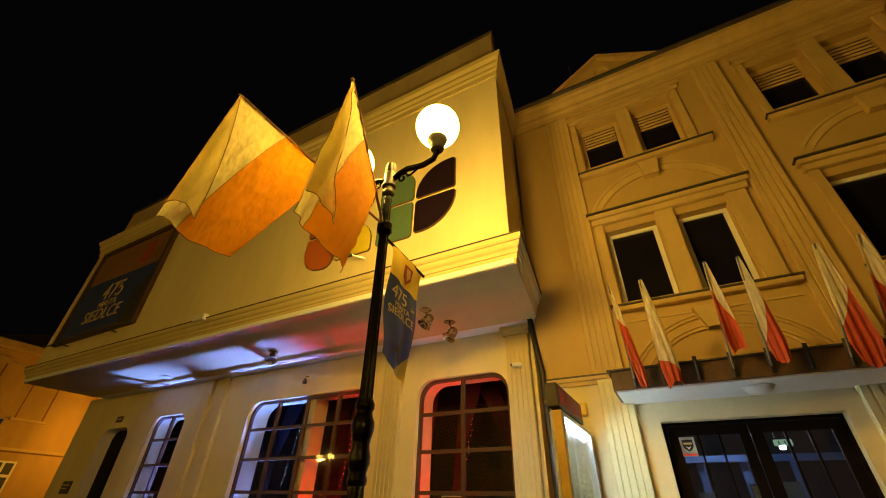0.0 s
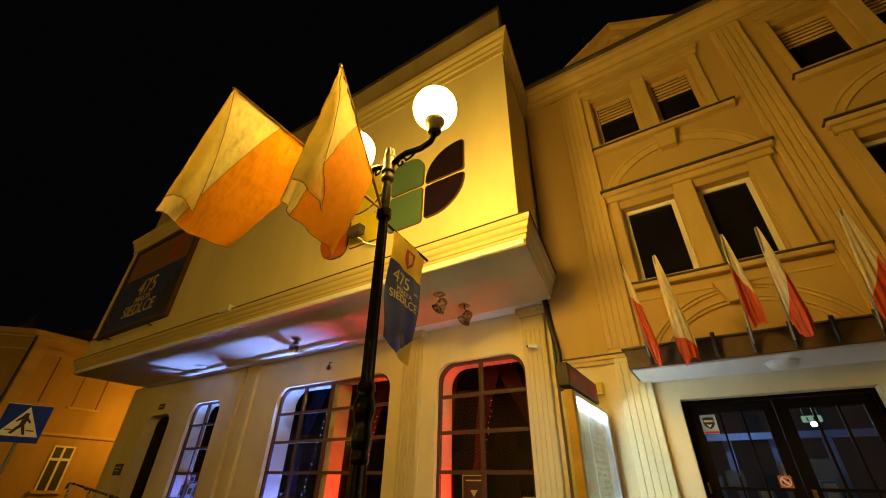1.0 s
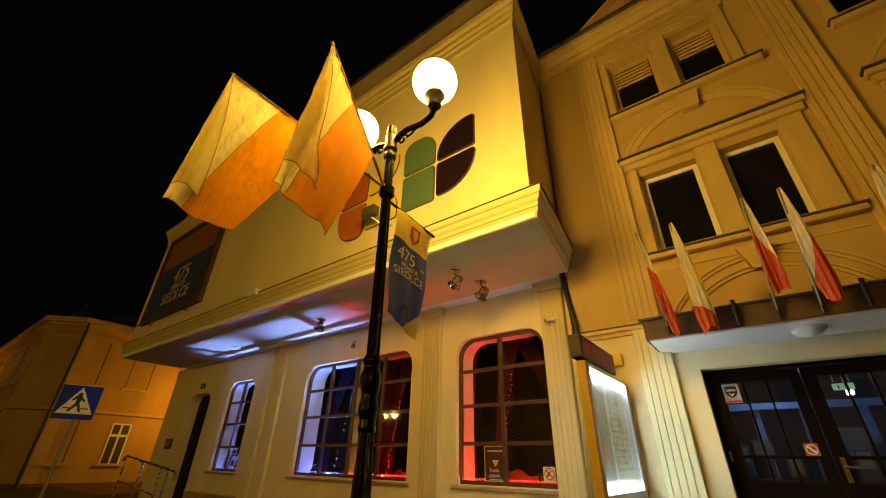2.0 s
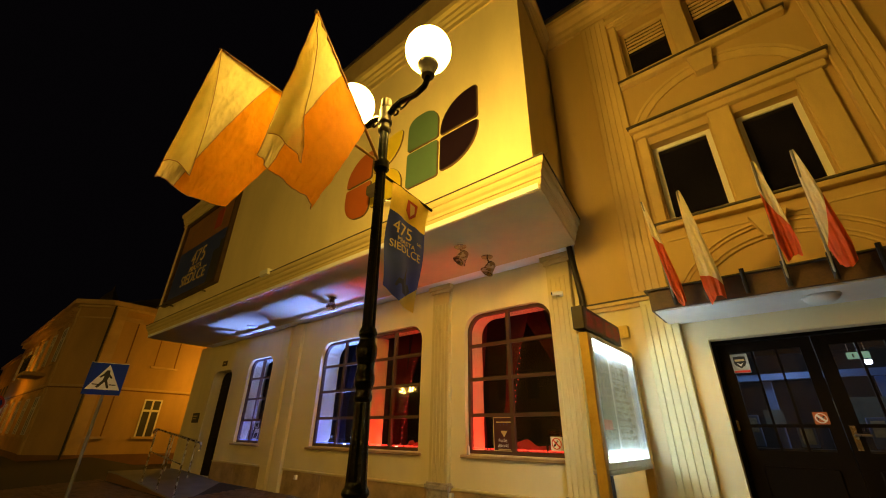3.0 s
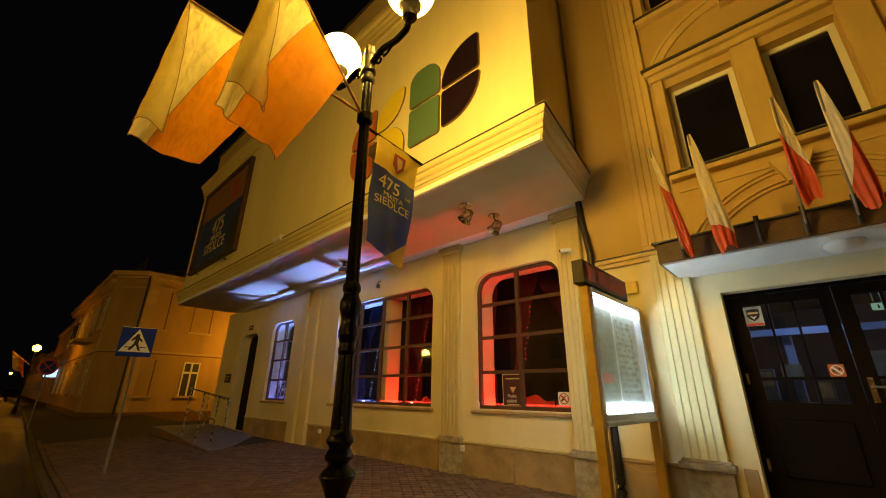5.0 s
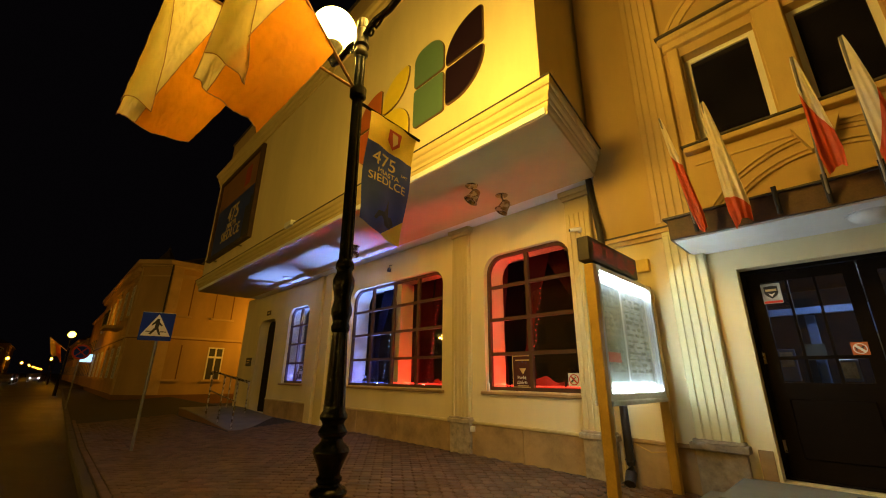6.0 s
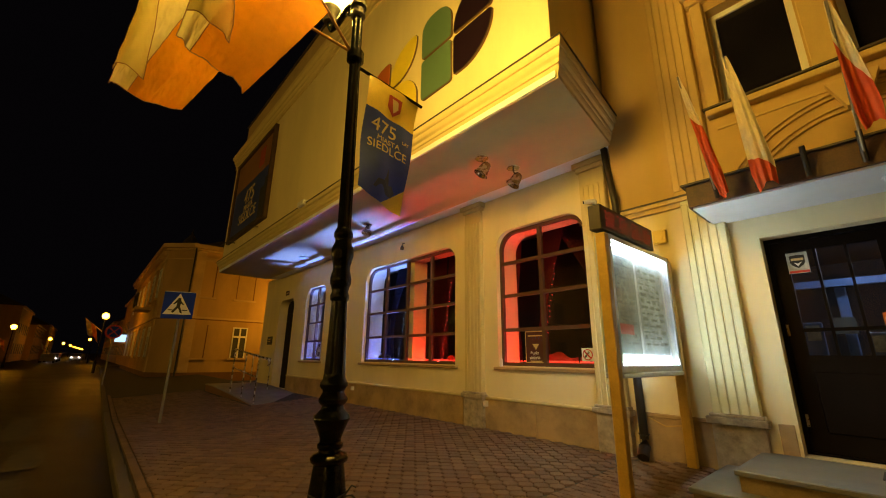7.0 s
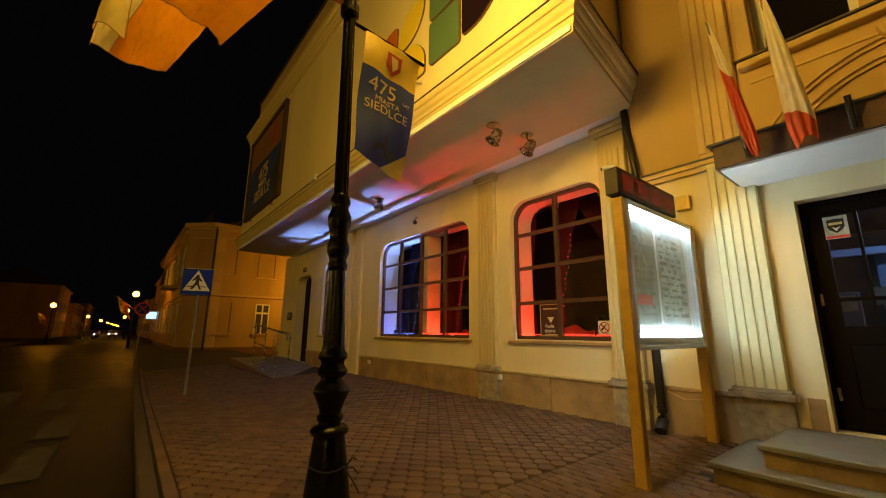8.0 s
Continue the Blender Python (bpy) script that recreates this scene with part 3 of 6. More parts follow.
part("body", boxes((-8.486, -8.108, YF - 0.24, YF - 0.03, 4.771, 4.921), bevel=0.02), M_PLASTIC, box_l)
flood = thing("facade_floodlight", "small grey floodlight on a bracket above the cornice", "floodlight")
part("arm", tube(bmesh.new(), [(-4.038, YF, 5.281), (-4.18, YF - 0.16, 5.3), (-4.274, YF - 0.3, 5.394)], 0.02), M_STEEL, flood)
part("housing", boxes((-4.464, -4.133, YF - 0.42, YF - 0.26, 5.394, 5.602), bevel=0.02), M_ZINC, flood)

weed = thing("weed_tuft", "small dry weed growing on the cornice corner", "weed")
rnd = random.Random(3)
for k in range(9):
    a, l = rnd.uniform(0, 6.019), rnd.uniform(0.06, 0.16)
    part("blade", tube(bmesh.new(), [(-1.123, 4.429, 4.76), (-1.123 + 0.4 * l * math.cos(a), 4.429 + 0.4 * l * math.sin(a), 4.76 + 0.6 * l), (-1.123 + 0.9 * l * math.cos(a), 4.429 + 0.9 * l * math.sin(a), 4.76 + l)], 0.005, 4, 0.001), M_STONE, weed)

# inside the windows
def led_strip(x0, x1, z, material, label):
    s = thing("led_strip", label, "light strip")
    beads = bmesh.new()
    n = int((x1 - x0) / 0.024)
    rnd_ = random.Random(n)
    for i in range(n):
        a = x0 + (x1 - x0) * i / n
        if rnd_.random() < 0.86:
            box(beads, a, a + 0.015, YL + 0.185, YL + 0.197, z + 0.064, z + 0.077 + rnd_.uniform(0, 0.006))
    part("strip", beads, M_REDLINE if material == M_REDLED else M_BLUELINE, s)
    # hidden rear strip added to brighten the reveals; added board shades the room
    part("shade_board", boxes((x0, x1, YL + DEPTH - 0.035, YL + DEPTH - 0.02, z - 0.01, z + 0.05)), M_DARKBOX, s)
    part("reveal_fill_strip", boxes((x0, x1, YL + DEPTH - 0.06, YL + DEPTH - 0.045, z, z + 0.018)), material, s)


led_strip(RED_WIN[0] + 0.05, RED_WIN[1] - 0.05, RED_WIN[2] + 0.012, M_REDLED, "glowing red light strip along the window sill")
led_strip(-7.214, BLUE_WIN[1] - 0.05, BLUE_WIN[2] + 0.012, M_REDLED, "glowing red light strip along the window sill")
led_strip(BLUE_WIN[0] + 0.05, -7.604, BLUE_WIN[2] + 0.012, M_BLUELED, "glowing blue light strip along the window sill")
led_strip(SMALL_WIN[0] + 0.05, SMALL_WIN[1] - 0.05, SMALL_WIN[2] + 0.012, M_BLUELED, "glowing blue light strip along the window sill")


def uplighter(x, z, material, label, colour, power, spread=66, aim=(0.0, -0.75, 4.4), depth=0.55):
    u = thing("window_uplighter", label, "floodlight", group="uplighters in the windows")
    yb = YL + depth
    part("housing", boxes((x - 0.07, x + 0.07, yb - 0.07, yb + 0.06, z + 0.002, z + 0.05), bevel=0.01), M_BLACK, u)
    part("side_shield", boxes((x + 0.058, x + 0.07, yb - 0.07, yb + 0.06, z + 0.05, z + 0.09)), M_BLACK, u)
    part("lens", boxes((x - 0.055, x + 0.055, yb - 0.05, yb + 0.05, z + 0.051, z + 0.06)), material, u)
    beam = bpy.data.lights.new("uplighter_beam", "SPOT")
    beam.energy, beam.color, beam.spot_size, beam.spot_blend, beam.shadow_soft_size = power, colour, radians(spread), 1.0, 0.025
    ob = new("uplighter_beam", beam)
    ob.matrix_world = look((x, yb, z + 0.1), (x + aim[0], YL + aim[1], aim[2]))
    ob.parent = u


BLUE, RED = (0.12, 0.22, 1.0), (1.0, 0.06, 0.045)
uplighter(-12.3, SMALL_WIN[2], M_BLUEFLOOD, "small black uplighter shining blue on the sill", BLUE, 2300.0)
uplighter(-8.3, BLUE_WIN[2], M_BLUEFLOOD, "small black uplighter shining blue on the sill", BLUE, 2300.0)
uplighter(-6.45, BLUE_WIN[2], M_REDFLOOD, "small black uplighter shining red on the sill", RED, 190.0, 64, (1.1, -0.7, 4.4))
uplighter(-3.7, RED_WIN[2], M_REDFLOOD, "small black uplighter shining red on the sill", RED, 200.0, 60, (0.0, 0.4, 3.66), 0.43)


def curtain(x0, x1, y, z0, z1, gather, seed):
    """A pleated drape, drawn aside towards its foot."""
    c = bmesh.new()
    n, k = 60, 14
    rows_ = []
    for j in range(k + 1):
        v = j / k
        pull = gather * math.sin(v * math.pi * 0.62)
        rows_.append([c.verts.new((x0 + (x1 - x0) * (i / n) * (1 - abs(pull)) + (0 if pull > 0 else (x1 - x0) * abs(pull)), y + 0.06 * math.sin(i * 1.15 + seed) + 0.02 * math.sin(i * 0.4 + 3 * v), z1 + (z0 - z1) * v)) for i in range(n + 1)])
    for a, b_ in zip(rows_, rows_[1:]):
        for i in range(n):
            c.faces.new((a[i], a[i + 1], b_[i + 1], b_[i]))
    bmesh.ops.solidify(c, geom=c.faces, thickness=0.006)
    ob = part("curtain", c, M_CURTAIN, None, smooth=True)
    return tagged(ob, "dark burgundy curtain drawn aside behind the window", "curtain", "curtains behind the windows")


def swag(x_top, x_tie, x_foot, y, width, material, label, seed, z_tie=2.05):
    """A narrow gathered drape: falls aslant from the rail to a tie, then hangs to the floor."""
    c = bmesh.new()
    n, k = 36, 30
    rows_ = []
    for j in range(k + 1):
        z = 4.2 + (0.44 - 4.2) * j / k
        f = ease(4.2, z_tie, z) if z > z_tie else 1.0
        cx = x_top + (x_tie - x_top) * f if z > z_tie else x_tie + (x_foot - x_tie) * ease(z_tie, z_tie - 0.5, z)
        w = width * (1 - 0.68 * f) if z > z_tie else width * (0.32 + 0.3 * ease(z_tie, z_tie - 0.7, z))
        rows_.append([c.verts.new((cx + w * (i / n - 0.5), y + 0.035 * math.sin(i * 1.25 + seed + 0.6 * math.sin(3 * z)) * (0.5 + w), z)) for i in range(n + 1)])
    for a, b_ in zip(rows_, rows_[1:]):
        for i in range(n):
            c.faces.new((a[i], a[i + 1], b_[i + 1], b_[i]))
    bmesh.ops.solidify(c, geom=c.faces, thickness=0.006)
    return tagged(part("curtain", c, material, None, smooth=True), label, "curtain", "curtains behind the windows")


RED_DRAPE = "dark burgundy curtain gathered aside behind the window"
YC = YL + DEPTH + 0.12
swag(-3.25, -3.62, -3.68, YC, 0.5, M_CURTAIN, RED_DRAPE, 0)
swag(-3.1, -2.42, -2.36, YC + 0.05, 0.5, M_CURTAIN, RED_DRAPE, 1)
swag(-4.25, -4.3, -4.3, YC, 0.4, M_CURTAIN, RED_DRAPE, 2)
swag(-6.05, -6.45, -6.5, YC, 0.45, M_CURTAIN, RED_DRAPE, 3)
swag(-5.8, -5.45, -5.4, YC + 0.05, 0.5, M_CURTAIN, RED_DRAPE, 4)
curtain(-7.05, -6.55, YC + 0.1, 0.44, 4.25, 0.25, 2)
# drapes added only to darken the room behind the blue panes
DARK_DRAPE = "added dark navy drape that darkens the room behind the window"
swag(-8.2, -8.75, -8.8, YC, 0.55, M_NAVY, DARK_DRAPE, 5)
swag(-7.75, -7.5, -7.45, YC, 0.45, M_NAVY, DARK_DRAPE, 6)


def draped_cloth(x0, x1, z, seed):
    b = bmesh.new()
    n, k = 26, 8
    g = []
    for i in range(n + 1):
        u = i / n
        row = []
        for j in range(k + 1):
            v = j / k
            h = 0.25 * math.sin(math.pi * min(1, v * 1.1)) * math.sin(math.pi * min(1.0, 0.04 + u)) ** 0.28 * (0.75 + 0.2 * math.sin(6.0 * u + seed) + 0.3 * noise.noise((u * 6, v * 4, seed)))
            row.append(b.verts.new((x0 + (x1 - x0) * u, YL + 0.24 + 0.3 * v, z + max(0.004, h))))
        g.append(row)
    for a, c in zip(g, g[1:]):
        for j in range(k):
            b.faces.new((a[j], c[j], c[j + 1], a[j + 1]))
    bmesh.ops.solidify(b, geom=b.faces, thickness=0.004)
    return tagged(part("draped_cloth", b, M_SCARF, None, smooth=True), "crumpled scarlet cloth draped along the window sill", "cloth", "cloths on the sills")


draped_cloth(-3.42, -2.33, RED_WIN[2] + 0.01, 0.5)
draped_cloth(-5.95, -5.43, BLUE_WIN[2] + 0.01, 1.6)


def fairy_lights(x, y, z0, z1, lean, material, n, label):
    f = thing("fairy_lights", label, "light string", group="light strings in the windows")
    pts = [(x + lean * (i / n) + 0.02 * math.sin(i * 1.7), y, z0 + (z1 - z0) * i / n) for i in range(n + 1)]
    part("wire", tube(bmesh.new(), pts, 0.004, 5), M_BLACK, f)
    b = bmesh.new()
    for p in pts:
        ball(b, p, 0.008, 6)
    part("bulbs", b, material, f)


fairy_lights(-3.62, YL + DEPTH + 0.05, 1.2, 3.0, 0.36, M_SPARK, 18, "string of tiny red lights hanging by the curtain")
fairy_lights(-6.5, YL + DEPTH + 0.05, 1.2, 3.0, 0.3, M_SPARK, 16, "string of tiny red lights hanging by the curtain")
fairy_lights(-8.3, YL + DEPTH + 0.05, 1.3, 3.2, 0.42, M_SPARKBLUE, 12, "string of tiny pale blue lights inside the window")



def wine_glass(x, y, z):
    g_ = thing("wine_glass", "clear stemmed wine glass standing on the sill", "glass", "glasses on the sill")
    part("foot", lathe(bmesh.new(), [(0.034, z), (0.03, z + 0.004), (0.006, z + 0.008)], x, y, 16), M_CLEAR, g_, smooth=True)
    part("stem", lathe(bmesh.new(), [(0.004, z + 0.008), (0.004, z + 0.09)], x, y, 8), M_CLEAR, g_, smooth=True)
    part("bowl", lathe(bmesh.new(), [(0.006, z + 0.09), (0.032, z + 0.115), (0.04, z + 0.15), (0.034, z + 0.2), (0.031, z + 0.2), (0.036, z + 0.15), (0.028, z + 0.118), (0.0, z + 0.1)], x, y, 18), M_CLEAR, g_, smooth=True)


for x, dy in ((-2.62, 0.33), (-2.45, 0.38), (-2.53, 0.27)):
    wine_glass(x, YL + dy, RED_WIN[2] + 0.19)
tray = thing("glass_stand", "small dark stand carrying the glasses on the sill", "stand")
part("top", boxes((-2.72, -2.36, YL + 0.22, YL + 0.45, RED_WIN[2] + 0.165, RED_WIN[2] + 0.189), bevel=0.004), M_DARKBOX, tray)
for x in (-2.7, -2.4):
    part("leg", boxes((x, x + 0.02, YL + 0.3, YL + 0.34, RED_WIN[2] + 0.001, RED_WIN[2] + 0.165)), M_DARKBOX, tray)


def picture(x, y, z, w, h, lean):
    p_ = thing("framed_picture", "small dark framed picture standing on the window sill", "picture", "pictures on the sill")
    m_ = pose(x, y, z, -lean, 0, 12)
    for nm, bx, mt in (("frame", (-w / 2, w / 2, 0.0, 0.015, 0.0, h), M_BLACK), ("sheet", (-w / 2 + 0.03, w / 2 - 0.03, -0.004, -0.001, 0.03, h - 0.03), M_SIGNWHITE), ("print", (-w / 4, w / 4, -0.008, -0.005, h * 0.3, h * 0.65), M_BANDARK)):
        b_ = boxes(bx, bevel=0.0)
        bmesh.ops.transform(b_, matrix=m_, verts=b_.verts)
        part(nm, b_, mt, p_)


for x, dy, z, w, h in ((-12.9, 0.3, 0.0, 0.24, 0.34), (-12.5, 0.28, 0.0, 0.26, 0.42), (-12.75, 0.42, 0.36, 0.22, 0.28)):
    picture(x, YL + dy, SMALL_WIN[2] + 0.01 + z, w, h, 8 if z == 0 else 2)
ledge = thing("picture_ledge", "narrow dark ledge carrying a picture in the window", "shelf")
part("board", boxes((-13.1, -12.4, YL + 0.4, YL + 0.5, SMALL_WIN[2] + 0.34, SMALL_WIN[2] + 0.365)), M_DARKBOX, ledge)
part("bracket", boxes((-12.9, -12.87, YL + 0.47, YL + 0.5, SMALL_WIN[2] + 0.002, SMALL_WIN[2] + 0.34)), M_DARKBOX, ledge)


def sill_bottle(x, y, z, h, r, material, label):
    o = thing("bottle", label, "bottle", "bottles on the sills")
    part("body", lathe(bmesh.new(), [(r * 0.9, z), (r, z + 0.01), (r, z + h * 0.55), (r * 0.8, z + h * 0.66), (r * 0.35, z + h * 0.78), (r * 0.33, z + h * 0.95)], x, y, 16), material, o, smooth=True)
    part("cap", lathe(bmesh.new(), [(r * 0.4, z + h * 0.95), (r * 0.4, z + h)], x, y, 12), M_STEEL, o)


sill_bottle(-4.09, YL + 0.0, RED_WIN[2] - 0.02, 0.2, 0.03, M_PLASTIC, "small pale bottle standing outside on the window sill")
for x, dy, h in ((-8.0, 0.3, 0.26), (-7.85, 0.36, 0.3), (-7.62, 0.28, 0.22), (-7.5, 0.34, 0.28)):
    sill_bottle(x, YL + dy, BLUE_WIN[2] + 0.005, h, 0.035, M_CLEAR, "clear glass bottle standing in the blue-lit window")
scoot = thing("model_motorcycle", "small dark model motorcycle on the blue-lit sill", "model")
part("body", boxes((-8.62, -8.3, YL + 0.3, YL + 0.36, BLUE_WIN[2] + 0.1, BLUE_WIN[2] + 0.19), bevel=0.025), M_BLACK, scoot)
for x in (-8.66, -8.26):
    part("wheel", tube(bmesh.new(), [(x, YL + 0.31, BLUE_WIN[2] + 0.09), (x, YL + 0.35, BLUE_WIN[2] + 0.09)], 0.085, 18), M_BLACK, scoot)
part("handlebar", tube(bmesh.new(), [(-8.6, YL + 0.24, BLUE_WIN[2] + 0.26), (-8.58, YL + 0.33, BLUE_WIN[2] + 0.23), (-8.6, YL + 0.42, BLUE_WIN[2] + 0.26)], 0.009, 8), M_STEEL, scoot)
part("headlight", lathe(bmesh.new(), [(0.02, BLUE_WIN[2] + 0.19), (0.03, BLUE_WIN[2] + 0.22), (0.0, BLUE_WIN[2] + 0.235)], -8.64, YL + 0.33, 12), M_STEEL, scoot)

poster = thing("poster", "dark event poster stuck inside the window", "poster")
px0, px1, pz0, pz1 = -3.615, -3.175, 1.16, 1.70
yg = YL + 0.1
part("sheet", boxes((px0, px1, yg + 0.018, yg + 0.022, pz0, pz1)), M_POSTER, poster)
part("border", boxes((px0, px1, yg + 0.014, yg + 0.017, pz1 - 0.012, pz1), (px0, px1, yg + 0.014, yg + 0.017, pz0, pz0 + 0.012), (px0, px0 + 0.012, yg + 0.014, yg + 0.017, pz0 + 0.012, pz1 - 0.012), (px1 - 0.012, px1, yg + 0.014, yg + 0.017, pz0 + 0.012, pz1 - 0.012)), M_BANTEXT, poster)
b = bmesh.new()
extrude_outline(b, [(-3.465, 1.48), (-3.395, 1.38), (-3.325, 1.48)], [], front(yg + 0.013), 0.003)
part("triangle", b, M_BANTEXT, poster)
for i in range(5):
    a = radians(20 + 35 * i)
    b = bmesh.new()
    c, s = math.cos(a), math.sin(a)
    extrude_outline(b, [(-3.395 + 0.10 * c - 0.006 * s, 1.50 + 0.07 * s), (-3.395 + 0.10 * c + 0.006 * s, 1.50 + 0.07 * s), (-3.395 + 0.16 * c, 1.50 + 0.13 * s)], [], front(yg + 0.013), 0.003)
    part("ray", b, M_BANBLUE, poster)
words("lettering", "Punkt", 0.078, pose(-3.42, yg + 0.012, 1.325, 90, 0, 0), M_SIGNWHITE, poster, 0.001)
words("lettering", "zbiórki", 0.078, pose(-3.42, yg + 0.012, 1.245, 90, 0, 0), M_SIGNWHITE, poster, 0.001)
part("small_print", boxes((-3.545, -3.245, yg + 0.011, yg + 0.014, 1.61, 1.63)), M_BANTEXT, poster)
part("small_print", boxes((-3.515, -3.275, yg + 0.011, yg + 0.014, 1.18, 1.195)), M_BANTEXT, poster)


def round_sign(name, cx, y, cz, size, mark, label):
    s = thing(name, label, "sign")
    part("sheet", boxes((cx - size / 2, cx + size / 2, y, y + 0.004, cz - size / 2, cz + size / 2)), M_SIGNWHITE if mark == "smoke" else M_LOGO["red"], s)
    b = bmesh.new()
    circ = [[(cx + r * math.cos(2 * math.pi * i / 28), cz + r * math.sin(2 * math.pi * i / 28)) for i in range(28)] for r in (size * 0.42, size * 0.35)]
    extrude_outline(b, circ[0], [circ[1]], front(y - 0.003), 0.003)
    part("ring", b, M_SIGNRED if mark == "smoke" else M_SIGNWHITE, s)
    b = bmesh.new()
    q = size * 0.25
    extrude_outline(b, [(cx - q - 0.008, cz + q - 0.008), (cx + q - 0.008, cz - q - 0.008), (cx + q + 0.008, cz - q + 0.008), (cx - q + 0.008, cz + q + 0.008)], [], front(y - 0.004), 0.003)
    part("slash", b, M_SIGNRED if mark == "smoke" else M_SIGNWHITE, s)
    b = bmesh.new()
    if mark == "smoke":
        u = size * 0.045
        for p0, p1 in (((-0.24, -0.2), (0.05, 0.12)), ((0.09, 0.16), (0.14, 0.215))):
            q0, q1 = (cx + size * p0[0], cz + size * p0[1]), (cx + size * p1[0], cz + size * p1[1])
            extrude_outline(b, [(q0[0] + u, q0[1] - u), (q1[0] + u, q1[1] - u), (q1[0] - u, q1[1] + u), (q0[0] - u, q0[1] + u)], [], front(y - 0.003), 0.002)
    else:
        extrude_outline(b, [(cx + size * p, cz + size * q) for p, q in ((-0.25, -0.2), (-0.2, -0.2), (-0.17, -0.05), (0.1, -0.05), (0.12, -0.2), (0.17, -0.2), (0.18, 0.05), (0.27, 0.1), (0.25, 0.17), (0.16, 0.2), (0.1, 0.08), (-0.2, 0.08), (-0.27, 0.17), (-0.25, 0.02))], [], front(y - 0.003), 0.002)
    part("symbol", b, M_BLACK, s)


round_sign("no_smoking_sign", -2.41, yg - 0.02, 1.3, 0.2, "smoke", "white no smoking sign on the window pane")

# fittings under the soffit
def bell_spot(x, y, z, aim, label):
    s = thing("bell_spotlight", label, "spotlight", group="spotlights under the soffit")
    b = bmesh.new()
    lathe(b, [(0.0, SOFFIT - 0.025), (0.10, SOFFIT - 0.022), (0.12, SOFFIT)], x - 0.02, y, 24)
    part("ceiling_plate", b, M_BRASS, s, smooth=True)
    part("stem", tube(bmesh.new(), [(x - 0.02, y, SOFFIT - 0.02), (x - 0.01, y, SOFFIT - 0.08), (x + 0.02 * aim, y, z + 0.12)], 0.014), M_BRASS, s)
    b = bmesh.new()
    lathe(b, [(0.02, 0.13), (0.06, 0.12), (0.08, 0.09), (0.088, 0.02), (0.10, -0.05), (0.125, -0.10), (0.115, -0.102), (0.085, -0.05), (0.0, -0.045)], n=22)
    bmesh.ops.transform(b, matrix=pose(x + 0.02 * aim, y, z, -22, 24 * aim, 0), verts=b.verts)
    part("bell", b, M_BRASS, s, smooth=True)


bell_spot(-3.12, 5.27, 4.18, 1, "brass bell spotlight hanging from the soffit, unlit")
bell_spot(-2.99, 5.92, 4.16, 1, "brass bell spotlight hanging from the soffit, unlit")
bell_spot(-7.36, 5.68, 4.25, -1, "brass bell spotlight hanging from the soffit, unlit")
dish = thing("ceiling_dish_lamp", "flat round ceiling lamp under the soffit, unlit", "lamp")
part("plate", lathe(bmesh.new(), [(0.0, SOFFIT - 0.06), (0.09, SOFFIT - 0.055), (0.16, SOFFIT - 0.03), (0.17, SOFFIT)], -11.85, 5.92, 24), M_PLASTIC, dish, smooth=True)
bell = thing("wall_bell", "small dark bell fixed to the wall above the window", "bell")
part("stem", tube(bmesh.new(), [(-7.27, YL, 4.096), (-7.27, YL - 0.07, 4.086), (-7.27, YL - 0.08, 4.018)], 0.01), M_ZINC, bell)
part("cup", lathe(bmesh.new(), [(0.05, 3.92), (0.045, 3.979), (0.02, 4.028), (0.0, 4.037)], -7.27, YL - 0.08, 14), M_ZINC, bell, smooth=True)
cctv = thing("security_camera", "small white security camera on the pilaster", "camera")
part("mount", lathe(bmesh.new(), [(0.035, 3.608), (0.035, 3.686)], -1.957, YL - 0.14, 14), M_PLASTIC, cctv)
part("body", tube(bmesh.new(), [(-1.938, YL - 0.18, 3.656), (-2.065, YL - 0.28, 3.637)], 0.035, 14), M_PLASTIC, cctv, smooth=True)
part("lens", tube(bmesh.new(), [(-2.063, YL - 0.279, 3.637), (-2.075, YL - 0.288, 3.636)], 0.025, 14), M_BLACK, cctv)
for x, z in ((-4.429, 0.42), (-9.363, 0.38)):
    o = thing("outlet_box", "small white socket box on the stone plinth", "socket", group="sockets on the plinth")
    part("box", boxes((x - 0.04, x + 0.04, YL - 0.10, YL - 0.034, z - 0.05, z + 0.05), bevel=0.008), M_PLASTIC, o)
    part("cover", boxes((x - 0.03, x + 0.03, YL - 0.108, YL - 0.1, z - 0.04, z + 0.035), bevel=0.004), M_PLASTIC, o)
plate = thing("wall_plaque", "small dark plaque with pale lines on the wall", "plaque")
part("plate", boxes((-16.886, -16.349, YL - 0.025, YL, 1.65, 1.98)), M_BANDARK, plate)
part("print", boxes((-16.808, -16.446, YL - 0.03, YL - 0.025, 1.86, 1.89), (-16.808, -16.544, YL - 0.03, YL - 0.025, 1.77, 1.8)), M_BANTEXT, plate)
plate2 = thing("door_plaque", "small brown plaque above the doorway", "plaque")
part("plate", boxes((-15.372, -15.03, YL - 0.02, YL, 3.568, 3.744)), M_FASCIA, plate2)
part("print", boxes((-15.303, -15.098, YL - 0.024, YL - 0.02, 3.637, 3.676)), M_BANTEXT, plate2)

# ramp to the doorway
ramp = thing("access_ramp", "paved access ramp with a steel rail to the doorway", "ramp", kind="structure")
RAMP = [(-11.5, ground_z(-11.5, 4.8)), (-14.75, 0.05), (-16.4, 0.12), (-17.5, 0.12)]
b = bmesh.new()
extrude_outline(b, [(-11.5, -0.6)] + [(a, z - 0.03) for a, z in RAMP] + [(-17.5, -0.6)], [], lambda a, z, d_: (a, 4.82 + d_, z), 1.89)
part("ramp_body", b, M_FARPLINTH, ramp)
b = bmesh.new()
